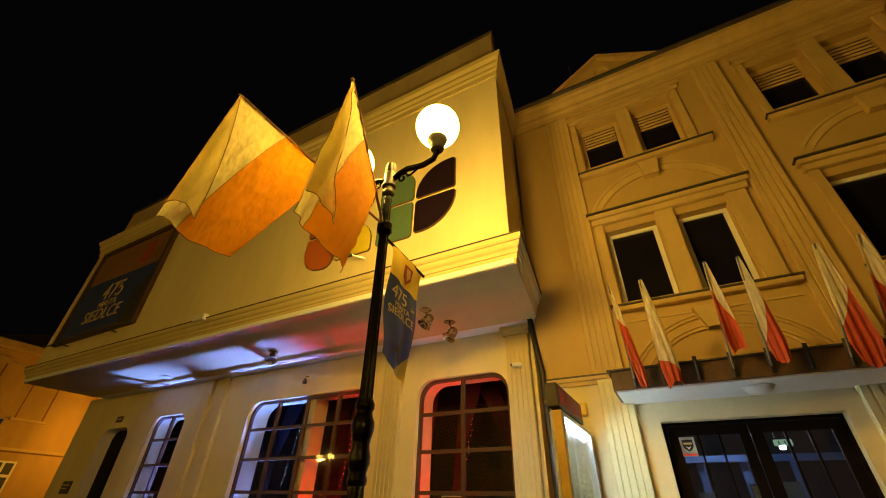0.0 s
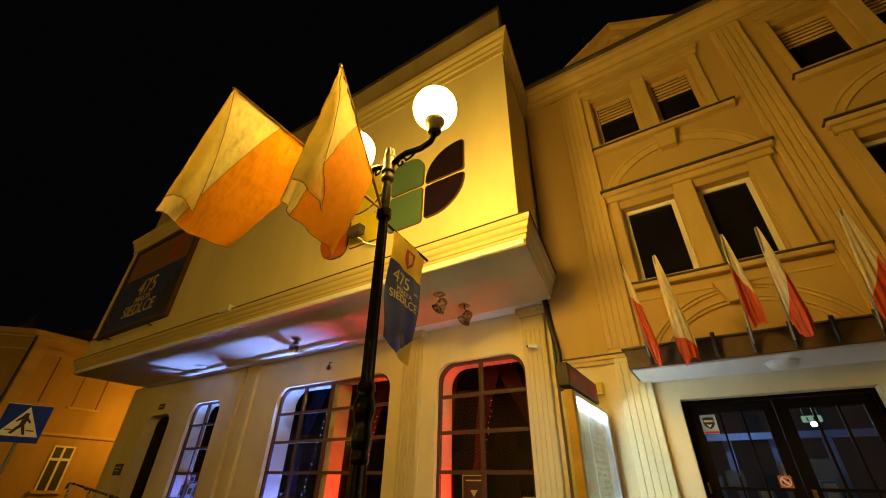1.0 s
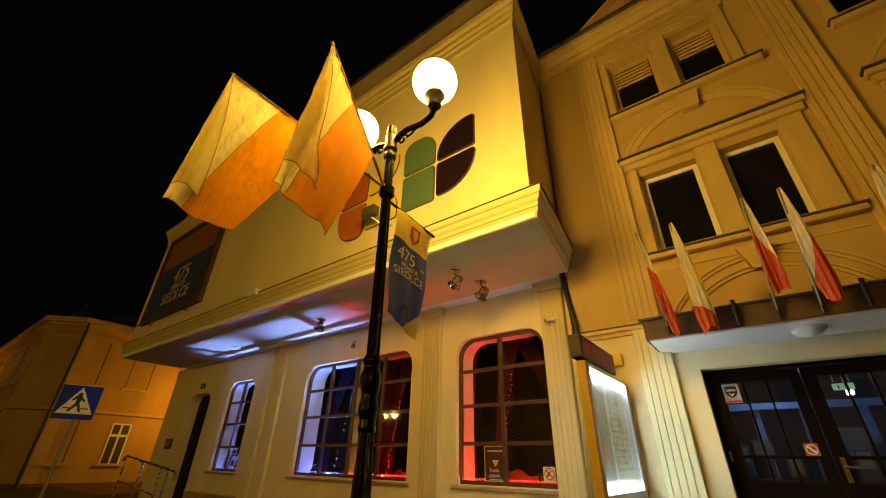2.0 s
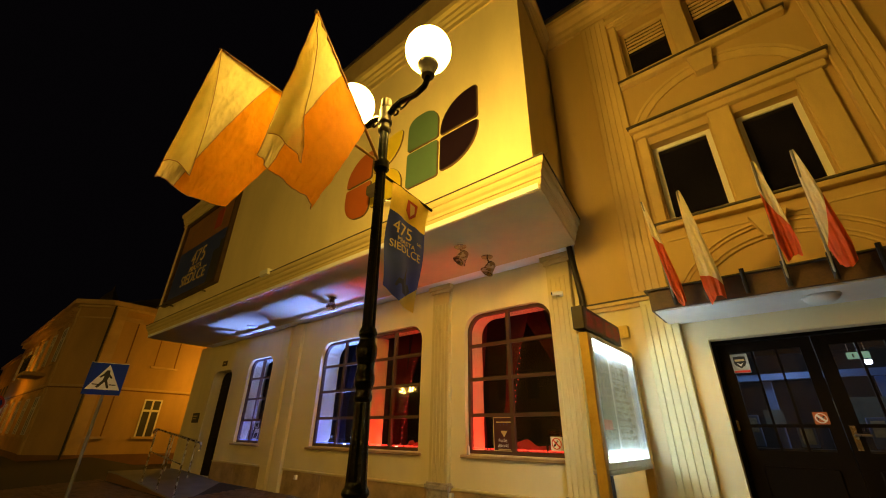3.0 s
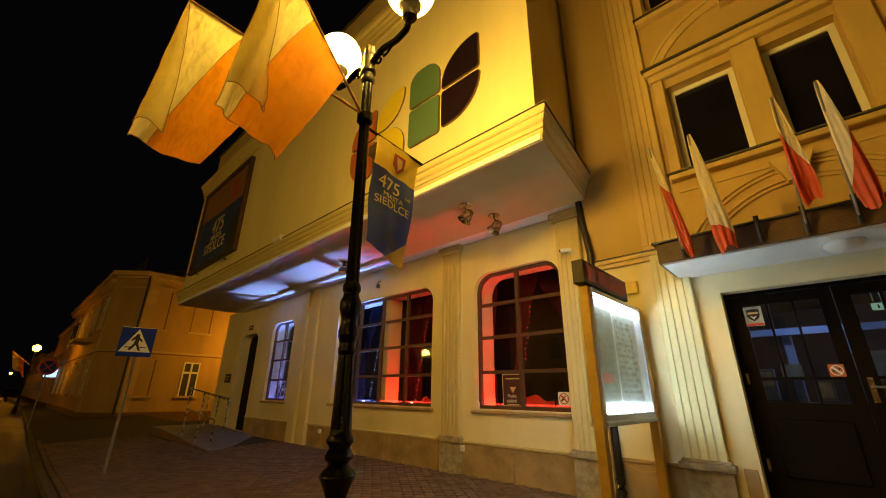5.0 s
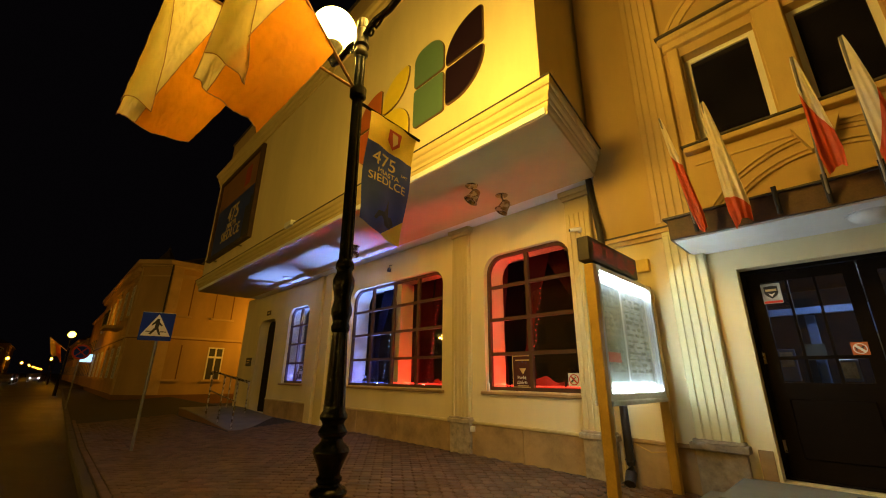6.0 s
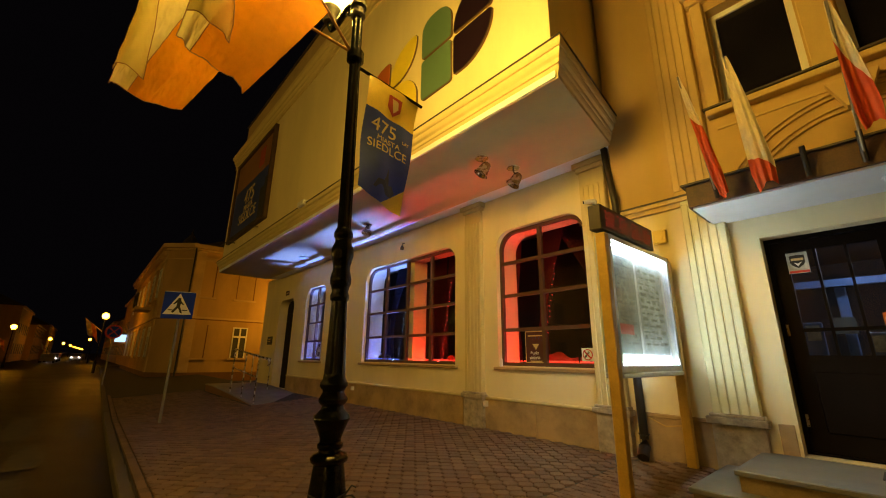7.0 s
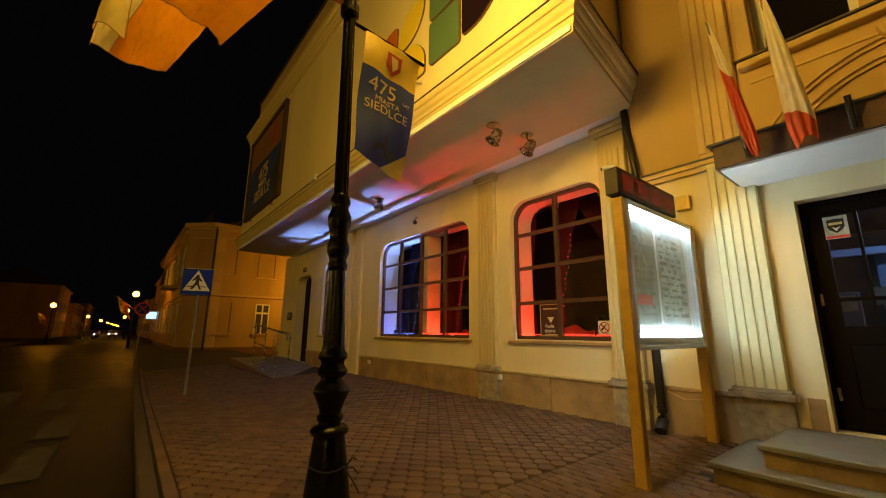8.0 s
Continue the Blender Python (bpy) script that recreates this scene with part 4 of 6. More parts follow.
extrude_outline(b, [(a, z + 0.004) for a, z in RAMP] + [(a, z - 0.028) for a, z in reversed(RAMP)], [], lambda a, z, d_: (a, 4.8 + d_, z), 1.9)
part("ramp_slab", b, M_RAMP, ramp)
for x, y, z0, z1 in ((-14.3, 4.88, 0.0, 1.42), (-11.75, 4.88, -0.12, 1.19), (-13.0, 4.88, -0.06, 1.3), (-16.5, 6.15, 0.1, 1.25), (-14.5, 6.15, 0.02, 1.1)):
    part("rail_post", tube(bmesh.new(), [(x, y, z0), (x, y, z1)], 0.022), M_STEEL, ramp)
part("hand_rail", tube(bmesh.new(), [(-14.5, 4.88, 1.3), (-14.45, 4.88, 1.4), (-14.3, 4.88, 1.42), (-11.75, 4.88, 1.19), (-10.95, 4.88, 1.12), (-10.88, 4.88, 1.07), (-10.9, 4.88, 0.95)], 0.024), M_STEEL, ramp)
part("mid_rail", tube(bmesh.new(), [(-14.3, 4.88, 0.82), (-11.75, 4.88, 0.6)], 0.018), M_STEEL, ramp)
part("hand_rail", tube(bmesh.new(), [(-16.9, 6.15, 1.25), (-16.5, 6.15, 1.25), (-14.5, 6.15, 1.1)], 0.024), M_STEEL, ramp)

# ---- tenement building with the entrance ----
house = thing("tenement_building", "ochre rendered town house with fluted pilasters and paired windows", "building")
PITCH = 3.15
W2 = [(-0.11, 0.683, 7.42, 8.64), (0.978, 1.72, 7.42, 8.64)]
W1 = [(-0.06, 0.764, 4.38, 5.79), (1.09, 1.822, 4.38, 5.79)]
DOOR = (0.02, 1.98, 0.34, 2.57)
holes = [rect(a + PITCH * c, b_ + PITCH * c, q, s) for c in range(3) for a, b_, q, s in W2 + W1]
b = bmesh.new()
extrude_outline(b, rect(-1.55, 9.2, 3.2, 9.5), holes, front(YR), 0.3)
part("upper_wall", b, M_OCHRE, house)
b = bmesh.new()
extrude_outline(b, rect(-1.55, 9.2, -0.5, 3.2), [rect(*DOOR)], front(YR), 0.3)
part("ground_wall", b, M_CREAM, house)
part("side_wall", boxes((-1.55, -1.25, YR + 0.3, 14, -0.5, 9.5)), M_OCHRE, house)
part("far_side_wall", boxes((8.9, 9.2, YR + 0.3, 14, -0.5, 9.5)), M_OCHRE, house)
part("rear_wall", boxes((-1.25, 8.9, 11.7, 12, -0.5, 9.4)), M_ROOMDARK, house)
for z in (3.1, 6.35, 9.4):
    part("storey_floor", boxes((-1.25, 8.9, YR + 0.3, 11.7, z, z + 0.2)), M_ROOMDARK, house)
TOP = [(0.0, 9.15), (0.05, 9.15), (0.05, 9.272), (0.09, 9.333), (0.09, 9.414), (0.17, 9.495), (0.2, 9.556), (0.26, 9.577), (0.26, 9.678), (0.0, 9.739)]
part("cornice", sweep(bmesh.new(), TOP, -1.5, 9.282, YR - 0.005, 12), M_OCHRE_TRIM, house)
part("gutter", sweep(bmesh.new(), [(0.0, 9.699), (0.27, 9.683), (0.31, 9.699), (0.31, 9.77), (0.0, 9.77)], -1.5, 9.282, YR - 0.005, 12), M_ZINC, house)
b = bmesh.new()
extrude_outline(b, [(6.0, 9.739), (9.333, 11.9), (12.0, 9.739)], [], lambda a, z, d_: (-1.5 + d_, a + 0.3, z), 10.6)
part("roof", b, M_ROOF, house)
b = bmesh.new()
extrude_outline(b, [(-0.72, 9.7), (2.12, 9.7), (0.7, 10.74)], [], front(YR + 0.02), 1.2)
ped = part("pediment", b, M_OCHRE, house)
for s in (1, -1):
    x_end = 0.7 + s * 1.6
    b = bmesh.new()
    extrude_outline(b, [(x_end, 9.68), (x_end, 9.78), (0.7, 10.86), (0.7, 10.74)], [], front(YR - 0.1), 1.3)
    part("raking_moulding", b, M_OCHRE_TRIM, ped)
circ = [[(0.7 + r * math.cos(2 * math.pi * i / 24), 10.2 + r * math.sin(2 * math.pi * i / 24)) for i in range(24)] for r in (0.21, 0.15)]
b = bmesh.new()
extrude_outline(b, circ[0], [circ[1]], front(YR - 0.06), 0.09)
part("medallion", b, M_OCHRE_TRIM, ped)
aerial = thing("roof_aerial", "thin grey aerial rods standing on the roof", "aerial")
part("rod", tube(bmesh.new(), [(0.0, 9.129, 11.2), (0.0, 9.129, 15.0)], 0.03, 6), M_ZINC, aerial)
part("rod", tube(bmesh.new(), [(-0.6, 9.129, 11.3), (-0.6, 9.129, 13.6)], 0.02, 6), M_ZINC, aerial)

pilaster("pilaster", house, -0.75, -0.28, YR, 3.28, 9.13, 5, M_OCHRE_TRIM, stone=False, cap=False, proud=0.06)
for c in range(2):
    pilaster("pilaster", house, 2.23 + PITCH * c, 2.68 + PITCH * c, YR, 3.28, 9.13, 5, M_OCHRE_TRIM, stone=False, cap=False, proud=0.06)
pilaster("entrance_pilaster", house, -0.69, -0.25, YR, 0.6, 3.2, 5, M_ENTTRIM, stone=True, cap=False, proud=0.07)
pilaster("entrance_pilaster", house, 2.16, 2.64, YR, 0.6, 3.2, 5, M_ENTTRIM, stone=True, cap=False, proud=0.07)
part("string_course", boxes((-1.55, -0.4, YR - 0.05, YR + 0.01, 3.139, 3.2), (-1.55, -0.4, YR - 0.09, YR + 0.01, 3.2, 3.251)), M_OCHRE_TRIM, house)
part("course_flashing", boxes((-1.55, -0.38, YR - 0.1, YR + 0.01, 3.253, 3.276)), M_ZINC, house)
part("plinth_slab", boxes((-1.5, -0.72, YR - 0.03, YR + 0.01, -0.4, 0.55), bevel=0.006), M_STONE, house)
part("plinth_slab", boxes((-0.14, -0.01, YR - 0.008, YR + 0.01, -0.4, 0.62), bevel=0.006), M_STONE, house)
part("plinth_ledge", boxes((-1.5, -0.72, YR - 0.05, YR + 0.01, 0.552, 0.6), bevel=0.01), M_STONE, house)


def arc_band(cx, z0, half, rise, y, r, parent, width=0.05):
    R = (half * half + rise * rise) / (2 * rise)
    a1 = math.asin(half / R)
    n = 26
    outer = [(cx + R * math.sin(-a1 + 2 * a1 * i / n), z0 + rise - R + R * math.cos(-a1 + 2 * a1 * i / n)) for i in range(n + 1)]
    inner = [(cx + (R - width) * math.sin(-a1 + 2 * a1 * i / n), z0 + rise - R + (R - width) * math.cos(-a1 + 2 * a1 * i / n)) for i in range(n + 1)]
    bmm = bmesh.new()
    extrude_outline(bmm, outer + inner[::-1], [], front(y - r), r + 0.01)
    part("arch_moulding", bmm, M_OCHRE_TRIM, parent)


def keystone(cx, z0, z1, parent, low=0.12, high=0.17):
    bmm = bmesh.new()
    extrude_outline(bmm, [(cx - low, z0), (cx + low, z0), (cx + high, z1), (cx - high, z1)], [], front(YR - 0.14), 0.15)
    part("keystone", bmm, M_OCHRE_TRIM, parent)


def bay(c):
    dx = PITCH * c
    for spec, up in ((W2, True), (W1, False)):
        for a, e, q, s in spec:
            a, e = a + dx, e + dx
            w = new("window")
            w.parent = house
            bmm = bmesh.new()
            extrude_outline(bmm, rect(a - 0.02, e + 0.02, q - 0.02, s + 0.02), [rect(a + 0.07, e - 0.07, q + 0.07, s - 0.07)], front(YR + 0.16), 0.07)
            part("window_frame", bmm, M_WHITE if not up else M_OCHRE_TRIM, w)
            part("pane", boxes((a + 0.05, e - 0.05, YR + 0.19, YR + 0.2, q + 0.05, s - 0.05)), M_DARKPANE, w)
            if up:
                for k in range(6):
                    part("blind_slat", boxes((a + 0.08, e - 0.08, YR + 0.14, YR + 0.175, s - 0.13 - 0.085 * k, s - 0.072 - 0.085 * k), bevel=0.012), M_FARTRIM, w)
    # surrounds
    a0, a1, a2, a3 = W1[0][0] + dx, W1[0][1] + dx, W1[1][0] + dx, W1[1][1] + dx
    for piece in ((a0 - 0.16, a0 - 0.02, YR - 0.06, YR + 0.01, 4.298, 5.936), (a1 + 0.02, a2 - 0.02, YR - 0.06, YR + 0.01, 4.298, 5.936), (a3 + 0.02, a3 + 0.3, YR - 0.06, YR + 0.01, 4.298, 5.936)):
        part("window_surround", boxes(piece, bevel=0.01), M_OCHRE_TRIM, house)
    part("window_hood", boxes((a0 - 0.2, a3 + 0.36, YR - 0.09, YR + 0.01, 5.936, 6.058), (a0 - 0.24, a3 + 0.4, YR - 0.14, YR + 0.01, 6.058, 6.149), bevel=0.012), M_OCHRE_TRIM, house)
    part("hood_flashing", boxes((a0 - 0.26, a3 + 0.42, YR - 0.17, YR + 0.01, 6.151, 6.18)), M_ZINC, house)
    part("window_sill", boxes((a0 - 0.18, a3 + 0.4, YR - 0.13, YR + 0.01, 4.197, 4.278), bevel=0.012), M_OCHRE_TRIM, house)
    part("sill_flashing", boxes((a0 - 0.2, a3 + 0.42, YR - 0.15, YR + 0.02, 4.28, 4.304)), M_ZINC, house)
    part("apron_line", boxes((a0 - 0.1, a3 + 0.34, YR - 0.02, YR + 0.01, 4.024, 4.054)), M_OCHRE_TRIM, house)
    for r_, wd in ((0.05, 0.05), (0.03, 0.16)):
        arc_band(0.95 + dx, 6.2, 1.2, 0.8 - (0.0 if wd < 0.1 else 0.02), YR, r_, house, wd)
    keystone(0.95 + dx, 6.72, 7.06, house)
    for half, rise in ((1.27, 0.85), (1.09, 0.67)):
        for q in (0.0, 0.055):
            arc_band(1.05 + dx, 3.16, half - q, rise - q, YR, 0.03, house, 0.022)
    keystone(1.03 + dx, 3.74, 4.06, house, 0.08, 0.2)
    b0, b3 = W2[0][0] + dx, W2[1][1] + dx
    b1, b2 = W2[0][1] + dx, W2[1][0] + dx
    part("window_sill", boxes((b0 - 0.16, b3 + 0.34, YR - 0.12, YR + 0.01, 7.136, 7.238), bevel=0.012), M_OCHRE_TRIM, house)
    part("sill_flashing", boxes((b0 - 0.18, b3 + 0.36, YR - 0.14, YR + 0.01, 7.24, 7.26)), M_ZINC, house)
    for piece in ((b0 - 0.14, b0 - 0.02, YR - 0.05, YR + 0.01, 7.26, 8.763), (b1 + 0.02, b2 - 0.02, YR - 0.05, YR + 0.01, 7.26, 8.763), (b3 + 0.02, b3 + 0.16, YR - 0.05, YR + 0.01, 7.26, 8.763)):
        part("window_surround", boxes(piece, bevel=0.01), M_OCHRE_TRIM, house)
    part("window_hood", boxes((b0 - 0.18, b3 + 0.24, YR - 0.09, YR + 0.01, 8.865, 8.966), (b0 - 0.14, b3 + 0.2, YR - 0.055, YR + 0.01, 8.765, 8.865)), M_OCHRE_TRIM, house)


for c in range(3):
    bay(c)

# entrance
ent = thing("entrance_door", "dark stained double door with small panes, closed", "door")
yd = YR + 0.2
b = bmesh.new()
extrude_outline(b, rect(0.02, 1.98, 0.345, 2.57), [rect(0.06, 1.94, 0.36, 2.53)], front(yd - 0.03), 0.12)
part("door_frame", b, M_DARKWOOD, ent)


def leaf(x0, x1):
    lf = new("leaf")
    lf.parent = ent
    cols = [x0 + 0.12 + (x1 - x0 - 0.22) * i / 3 for i in range(4)]
    hs = []
    for i in range(3):
        hs.append(rect(cols[i] + 0.012, cols[i + 1] - 0.012, 1.575, 2.41))
        hs.append(rect(cols[i] + 0.012, cols[i + 1] - 0.012, 1.30, 1.54))
    bmm = bmesh.new()
    extrude_outline(bmm, rect(x0, x1, 0.365, 2.52), hs, front(yd), 0.055)
    part("leaf_frame", bmm, M_DARKWOOD, lf)
    for z0_, z1_ in ((1.575, 2.41), (1.30, 1.54)):
        for i in range(3):
            part("pane", boxes((cols[i] + 0.01, cols[i + 1] - 0.01, yd + 0.025, yd + 0.031, z0_ - 0.01, z1_ + 0.01)), M_GLASS, lf).visible_shadow = False
    part("panel", boxes((x0 + 0.14, x1 - 0.14, yd - 0.018, yd + 0.01, 0.55, 1.14), bevel=0.016), M_DARKWOOD, lf)
    return lf


l1 = leaf(0.062, 0.998)
l2 = leaf(1.008, 1.938)
part("handle_plate", boxes((1.05, 1.095, yd - 0.012, yd + 0.004, 1.32, 1.56)), M_BRASS, l2, "brass handle plate")
part("handle", tube(bmesh.new(), [(1.072, yd - 0.01, 1.47), (1.072, yd - 0.05, 1.47), (1.2, yd - 0.052, 1.465)], 0.011), M_STEEL, l2)
part("hinge", boxes((0.06, 0.085, yd - 0.015, yd, 1.5, 1.62), (0.06, 0.085, yd - 0.015, yd, 0.6, 0.72)), M_STEEL, ent)
st = thing("shield_sticker", "white sticker with a black shield on the door pane", "sticker")
part("sheet", boxes((0.185, 0.36, yd - 0.006, yd - 0.003, 2.16, 2.39)), M_PAPER, st)
b = bmesh.new()
extrude_outline(b, [(0.21, 2.355), (0.27, 2.362), (0.335, 2.355), (0.335, 2.28), (0.32, 2.25), (0.272, 2.215), (0.225, 2.25), (0.21, 2.28)], [], front(yd - 0.009), 0.003)
part("shield", b, M_BLACK, st)
part("shield_band", boxes((0.222, 0.322, yd - 0.012, yd - 0.009, 2.30, 2.325)), M_BANTEXT, st)
b = bmesh.new()
extrude_outline(b, [(0.24, 2.28), (0.272, 2.265), (0.305, 2.28), (0.272, 2.235)], [], front(yd - 0.012), 0.003)
part("shield_device", b, M_PLASTIC, st)
part("red_line", boxes((0.19, 0.355, yd - 0.009, yd - 0.006, 2.165, 2.19)), M_SIGNRED, st)
round_sign("no_dogs_sign", 0.85, yd - 0.008, 1.635, 0.125, "dog", "orange no dogs sign on the door pane")
lobby = thing("ceiling_lamp", "cool white ceiling lamp lit inside the lobby", "lamp")
part("lamp_body", boxes((0.64, 0.74, 8.3, 8.4, 2.8, 2.88), bevel=0.03), M_ROOMLAMP, lobby)
part("lobby_lamp", boxes((1.7, 1.78, 9.4, 9.46, 2.52, 2.57)), M_ROOMLAMP, lobby)
M_EXIT = emitter("lit_exit_sign", (0.5, 0.8, 0.55), 0.4)
sign_in = thing("exit_sign", "pale green lit exit sign hanging inside the lobby", "sign")
part("panel", boxes((1.33, 1.54, 7.4, 7.43, 2.34, 2.42), bevel=0.004), M_EXIT, sign_in)
part("symbol", boxes((1.38, 1.395, 7.395, 7.399, 2.355, 2.4), (1.45, 1.465, 7.395, 7.399, 2.355, 2.4)), M_BLACK, sign_in)
for x in (1.36, 1.51):
    part("rod", tube(bmesh.new(), [(x, 7.415, 2.44), (x, 7.415, 3.1)], 0.005, 6), M_STEEL, sign_in)
shelf = thing("lobby_partition", "dark blue partition panels inside the lobby", "partition")
for a in (-0.3, 0.35, 1.0, 1.7):
    part("panel", boxes((a, a + 0.12, 9.0 + 0.3 * (a % 0.7), 9.06 + 0.3 * (a % 0.7), 0.36, 2.3), bevel=0.01), M_LOBBY, shelf)
part("counter", boxes((-0.2, 1.6, 8.2, 8.6, 0.36, 1.25), (-0.25, 1.65, 8.15, 8.65, 1.25, 1.3)), M_DARKBOX, shelf)
part("notice", boxes((0.25, 0.5, 8.93, 8.95, 1.62, 1.85)), M_PRINT, shelf)
part("notice", boxes((1.2, 1.7, 8.93, 8.95, 1.6, 2.0)), M_PRINT, shelf)
for a, z0, z1 in ((0.0, 1.32, 1.75), (0.6, 1.32, 1.6), (0.95, 1.32, 1.95), (1.35, 1.32, 1.7)):
    part("leaflet_rack", boxes((a, a + 0.2, 8.3, 8.36, z0, z1), bevel=0.008), M_LOBBY, shelf)
    part("leaflet", boxes((a + 0.03, a + 0.17, 8.29, 8.298, z1 - 0.24, z1 - 0.04)), M_PAPER, shelf)
part("head_rail", boxes((-0.4, 2.4, 8.95, 9.02, 2.3, 2.4)), M_LOBBY, shelf)
part("lobby_floor", boxes((-1.25, 8.9, YR + 0.3, 11.7, 0.2, 0.34)), M_STONE, house)

can = thing("entrance_canopy", "shallow white entrance canopy with dark brown fascia", "canopy")
part("slab", boxes((-0.37, 2.95, 5.62, YR, 2.815, 2.875)), M_WHITE, can)
part("fascia", boxes((-0.40, 2.98, 5.58, 5.615, 2.835, 3.075), (-0.405, -0.372, 5.616, YR, 2.835, 3.075)), M_FASCIA, can)
part("roof_sheet", boxes((-0.44, 3.02, 5.54, YR, 3.077, 3.095)), M_ZINC, can)
POSTS = (-0.12, 0.22, 0.59, 0.95, 1.31, 1.66, 2.0, 2.35, 2.7)
for x in POSTS:
    part("flag_socket", tube(bmesh.new(), [(x, 5.56, 2.86), (x, 5.47, 3.12)], 0.022, 8), M_BLACK, can)
lamp = thing("porch_lamp", "white round lamp under the canopy, unlit", "lamp")
part("base", lathe(bmesh.new(), [(0.0, 2.8), (0.17, 2.8), (0.17, 2.815)], 1.18, 5.97, 24), M_PLASTIC, lamp)
part("bowl", lathe(bmesh.new(), [(0.0, 2.73), (0.07, 2.735), (0.12, 2.755), (0.15, 2.785), (0.155, 2.799)], 1.18, 5.97, 24), M_WHITE, lamp, smooth=True)


def small_flag(x, tip, width, red_from, slant, sag):
    f = thing("small_flag", "white and red flag hanging limp on a short pole", "flag", group="flags over the entrance")
    foot = Vector((x, 5.545, 2.9))
    tip = Vector(tip)
    part("pole", tube(bmesh.new(), [foot, tip], 0.011, 8), M_GREYPAINT, f)
    end = Vector((x + 0.10, 5.36, 2.84)) + Vector((0, 0, sag))
    n, k = 24, 36

    def pt(s, a):
        mid = tip.lerp(end, s)
        w = width * (0.16 + 0.84 * s ** 0.7) * (1 - 0.3 * max(0, s - 0.85) / 0.15)
        off = (a - 0.5) * w
        fold = 0.03 * (0.15 + s) * math.sin(a * 4.6 + 1.3 * s + x * 5) + 0.014 * s * math.sin(a * 19 + x + 2 * s)
        dz = -0.07 * s * s * (0.5 + 0.5 * math.sin(a * 4.5 + x * 9))
        return mid + Vector((off * 0.8, fold - 0.4 * off, dz))

    def border(a):
        return red_from + slant * (a - 0.5)
    for nm, m_ in (("white_cloth", M_WHITECLOTH2), ("red_cloth", M_REDCLOTH2)):
        bmm = bmesh.new()
        g = []
        for i in range(n + 1):
            row = []
            for j in range(k + 1):
                a = j / k
                c = min(0.97, max(0.03, border(a)))
                s_ = c * i / n if nm == "white_cloth" else c + (1 - c) * i / n
                row.append(bmm.verts.new(pt(s_, a)))
            g.append(row)
        for p, q in zip(g, g[1:]):
            for j in range(k):
                bmm.faces.new((p[j], q[j], q[j + 1], p[j + 1]))
        bmesh.ops.solidify(bmm, geom=bmm.faces, thickness=0.003)
        part(nm, bmm, m_, f, smooth=True)


small_flag(-0.12, (-0.13, 4.9, 3.98), 0.17, 0.40, 0.12, 0.0)
small_flag(0.22, (0.25, 5.0, 4.03), 0.27, 0.82, 0.14, -0.02)
small_flag(0.95, (0.97, 4.87, 4.03), 0.21, 0.5, 0.4, 0.28)
small_flag(1.31, (1.27, 4.75, 3.95), 0.21, 0.62, -0.4, 0.12)
small_flag(2.0, (1.97, 4.81, 3.95), 0.3, 0.55, -0.3, 0.0)
small_flag(2.35, (2.33, 4.8, 3.95), 0.28, 0.45, 0.3, 0.0)

steps = thing("entrance_steps", "two pale stone steps before the entrance", "steps", kind="structure")
for x0, x1, y0, z0, z1 in ((-0.63, 2.9, 5.12, -0.1, 0.17), (-0.31, 2.6, 5.29, 0.172, 0.34)):
    part("riser", boxes((x0 + 0.03, x1 - 0.03, y0 + 0.03, YR - 0.035, z0, z1 - 0.045)), M_STEP_RISER, steps)
    part("tread", boxes((x0, x1, y0, YR - 0.03, z1 - 0.045, z1), bevel=0.008), M_STEP, steps)
mat_ = thing("door_grate", "dark metal boot grate on the top step", "grate")
part("grate_frame", boxes((0.55, 1.35, 5.85, 6.2, 0.341, 0.347)), M_BLACK, mat_)
for i in range(9):
    part("bar", boxes((0.57 + 0.085 * i, 0.61 + 0.085 * i, 5.87, 6.18, 0.347, 0.353)), M_ZINC, mat_)
ybox = thing("alarm_box", "small yellow alarm box on the wall", "box")
part("case", boxes((-1.08, -0.91, YR - 0.06, YR, 2.71, 2.89), bevel=0.012), M_YELPLASTIC, ybox)
part("cover", boxes((-1.04, -0.95, YR - 0.07, YR - 0.06, 2.75, 2.85), bevel=0.004), M_YELPLASTIC, ybox)
pipe = thing("downpipe", "dark rainwater downpipe between the two houses", "pipe")
part("pipe_run", tube(bmesh.new(), [(-1.68, YR + 0.3, 9.5), (-1.68, YR + 0.12, 9.0), (-1.68, YR + 0.1, 4.6), (-1.62, YR, 4.2), (-1.5, YR - 0.1, 3.4), (-1.45, YR - 0.12, 0.3)], 0.05, 12), M_PIPE, pipe, smooth=True)
part("shoe", tube(bmesh.new(), [(-1.45, YR - 0.12, 0.36), (-1.46, YR - 0.11, 0.22), (-1.44, YR - 0.24, 0.11)], 0.066, 12), M_PIPE, pipe, smooth=True)
for z in (1.2, 2.9, 5.6, 7.4):
    b = bmesh.new()
    lathe(b, [(0.068, z), (0.068, z + 0.04)], -1.68 if z > 4.5 else -1.46, YR + (0.1 if z > 4.5 else -0.11), 14)
    part("clip", b, M_ZINC, pipe)

# ---- lit display case between the houses ----
case = thing("display_case", "lit glazed notice case on bronze posts with dark LED ticker", "notice board")
BX, BY0, BY1, BZ0, BZ1 = -0.96, 4.64, 6.17, 1.12, 2.45
part("post", boxes((BX - 0.015, BX + 0.085, BY0 - 0.085, BY0 - 0.002, -0.05, 2.45), bevel=0.008), M_GOLDPOST, case, "bronze painted square post")
part("post", boxes((BX - 0.015, BX + 0.085, BY1 + 0.002, BY1 + 0.085, -0.02, 2.42), bevel=0.008), M_GOLDPOST, case, "bronze painted square post")
b = bmesh.new()
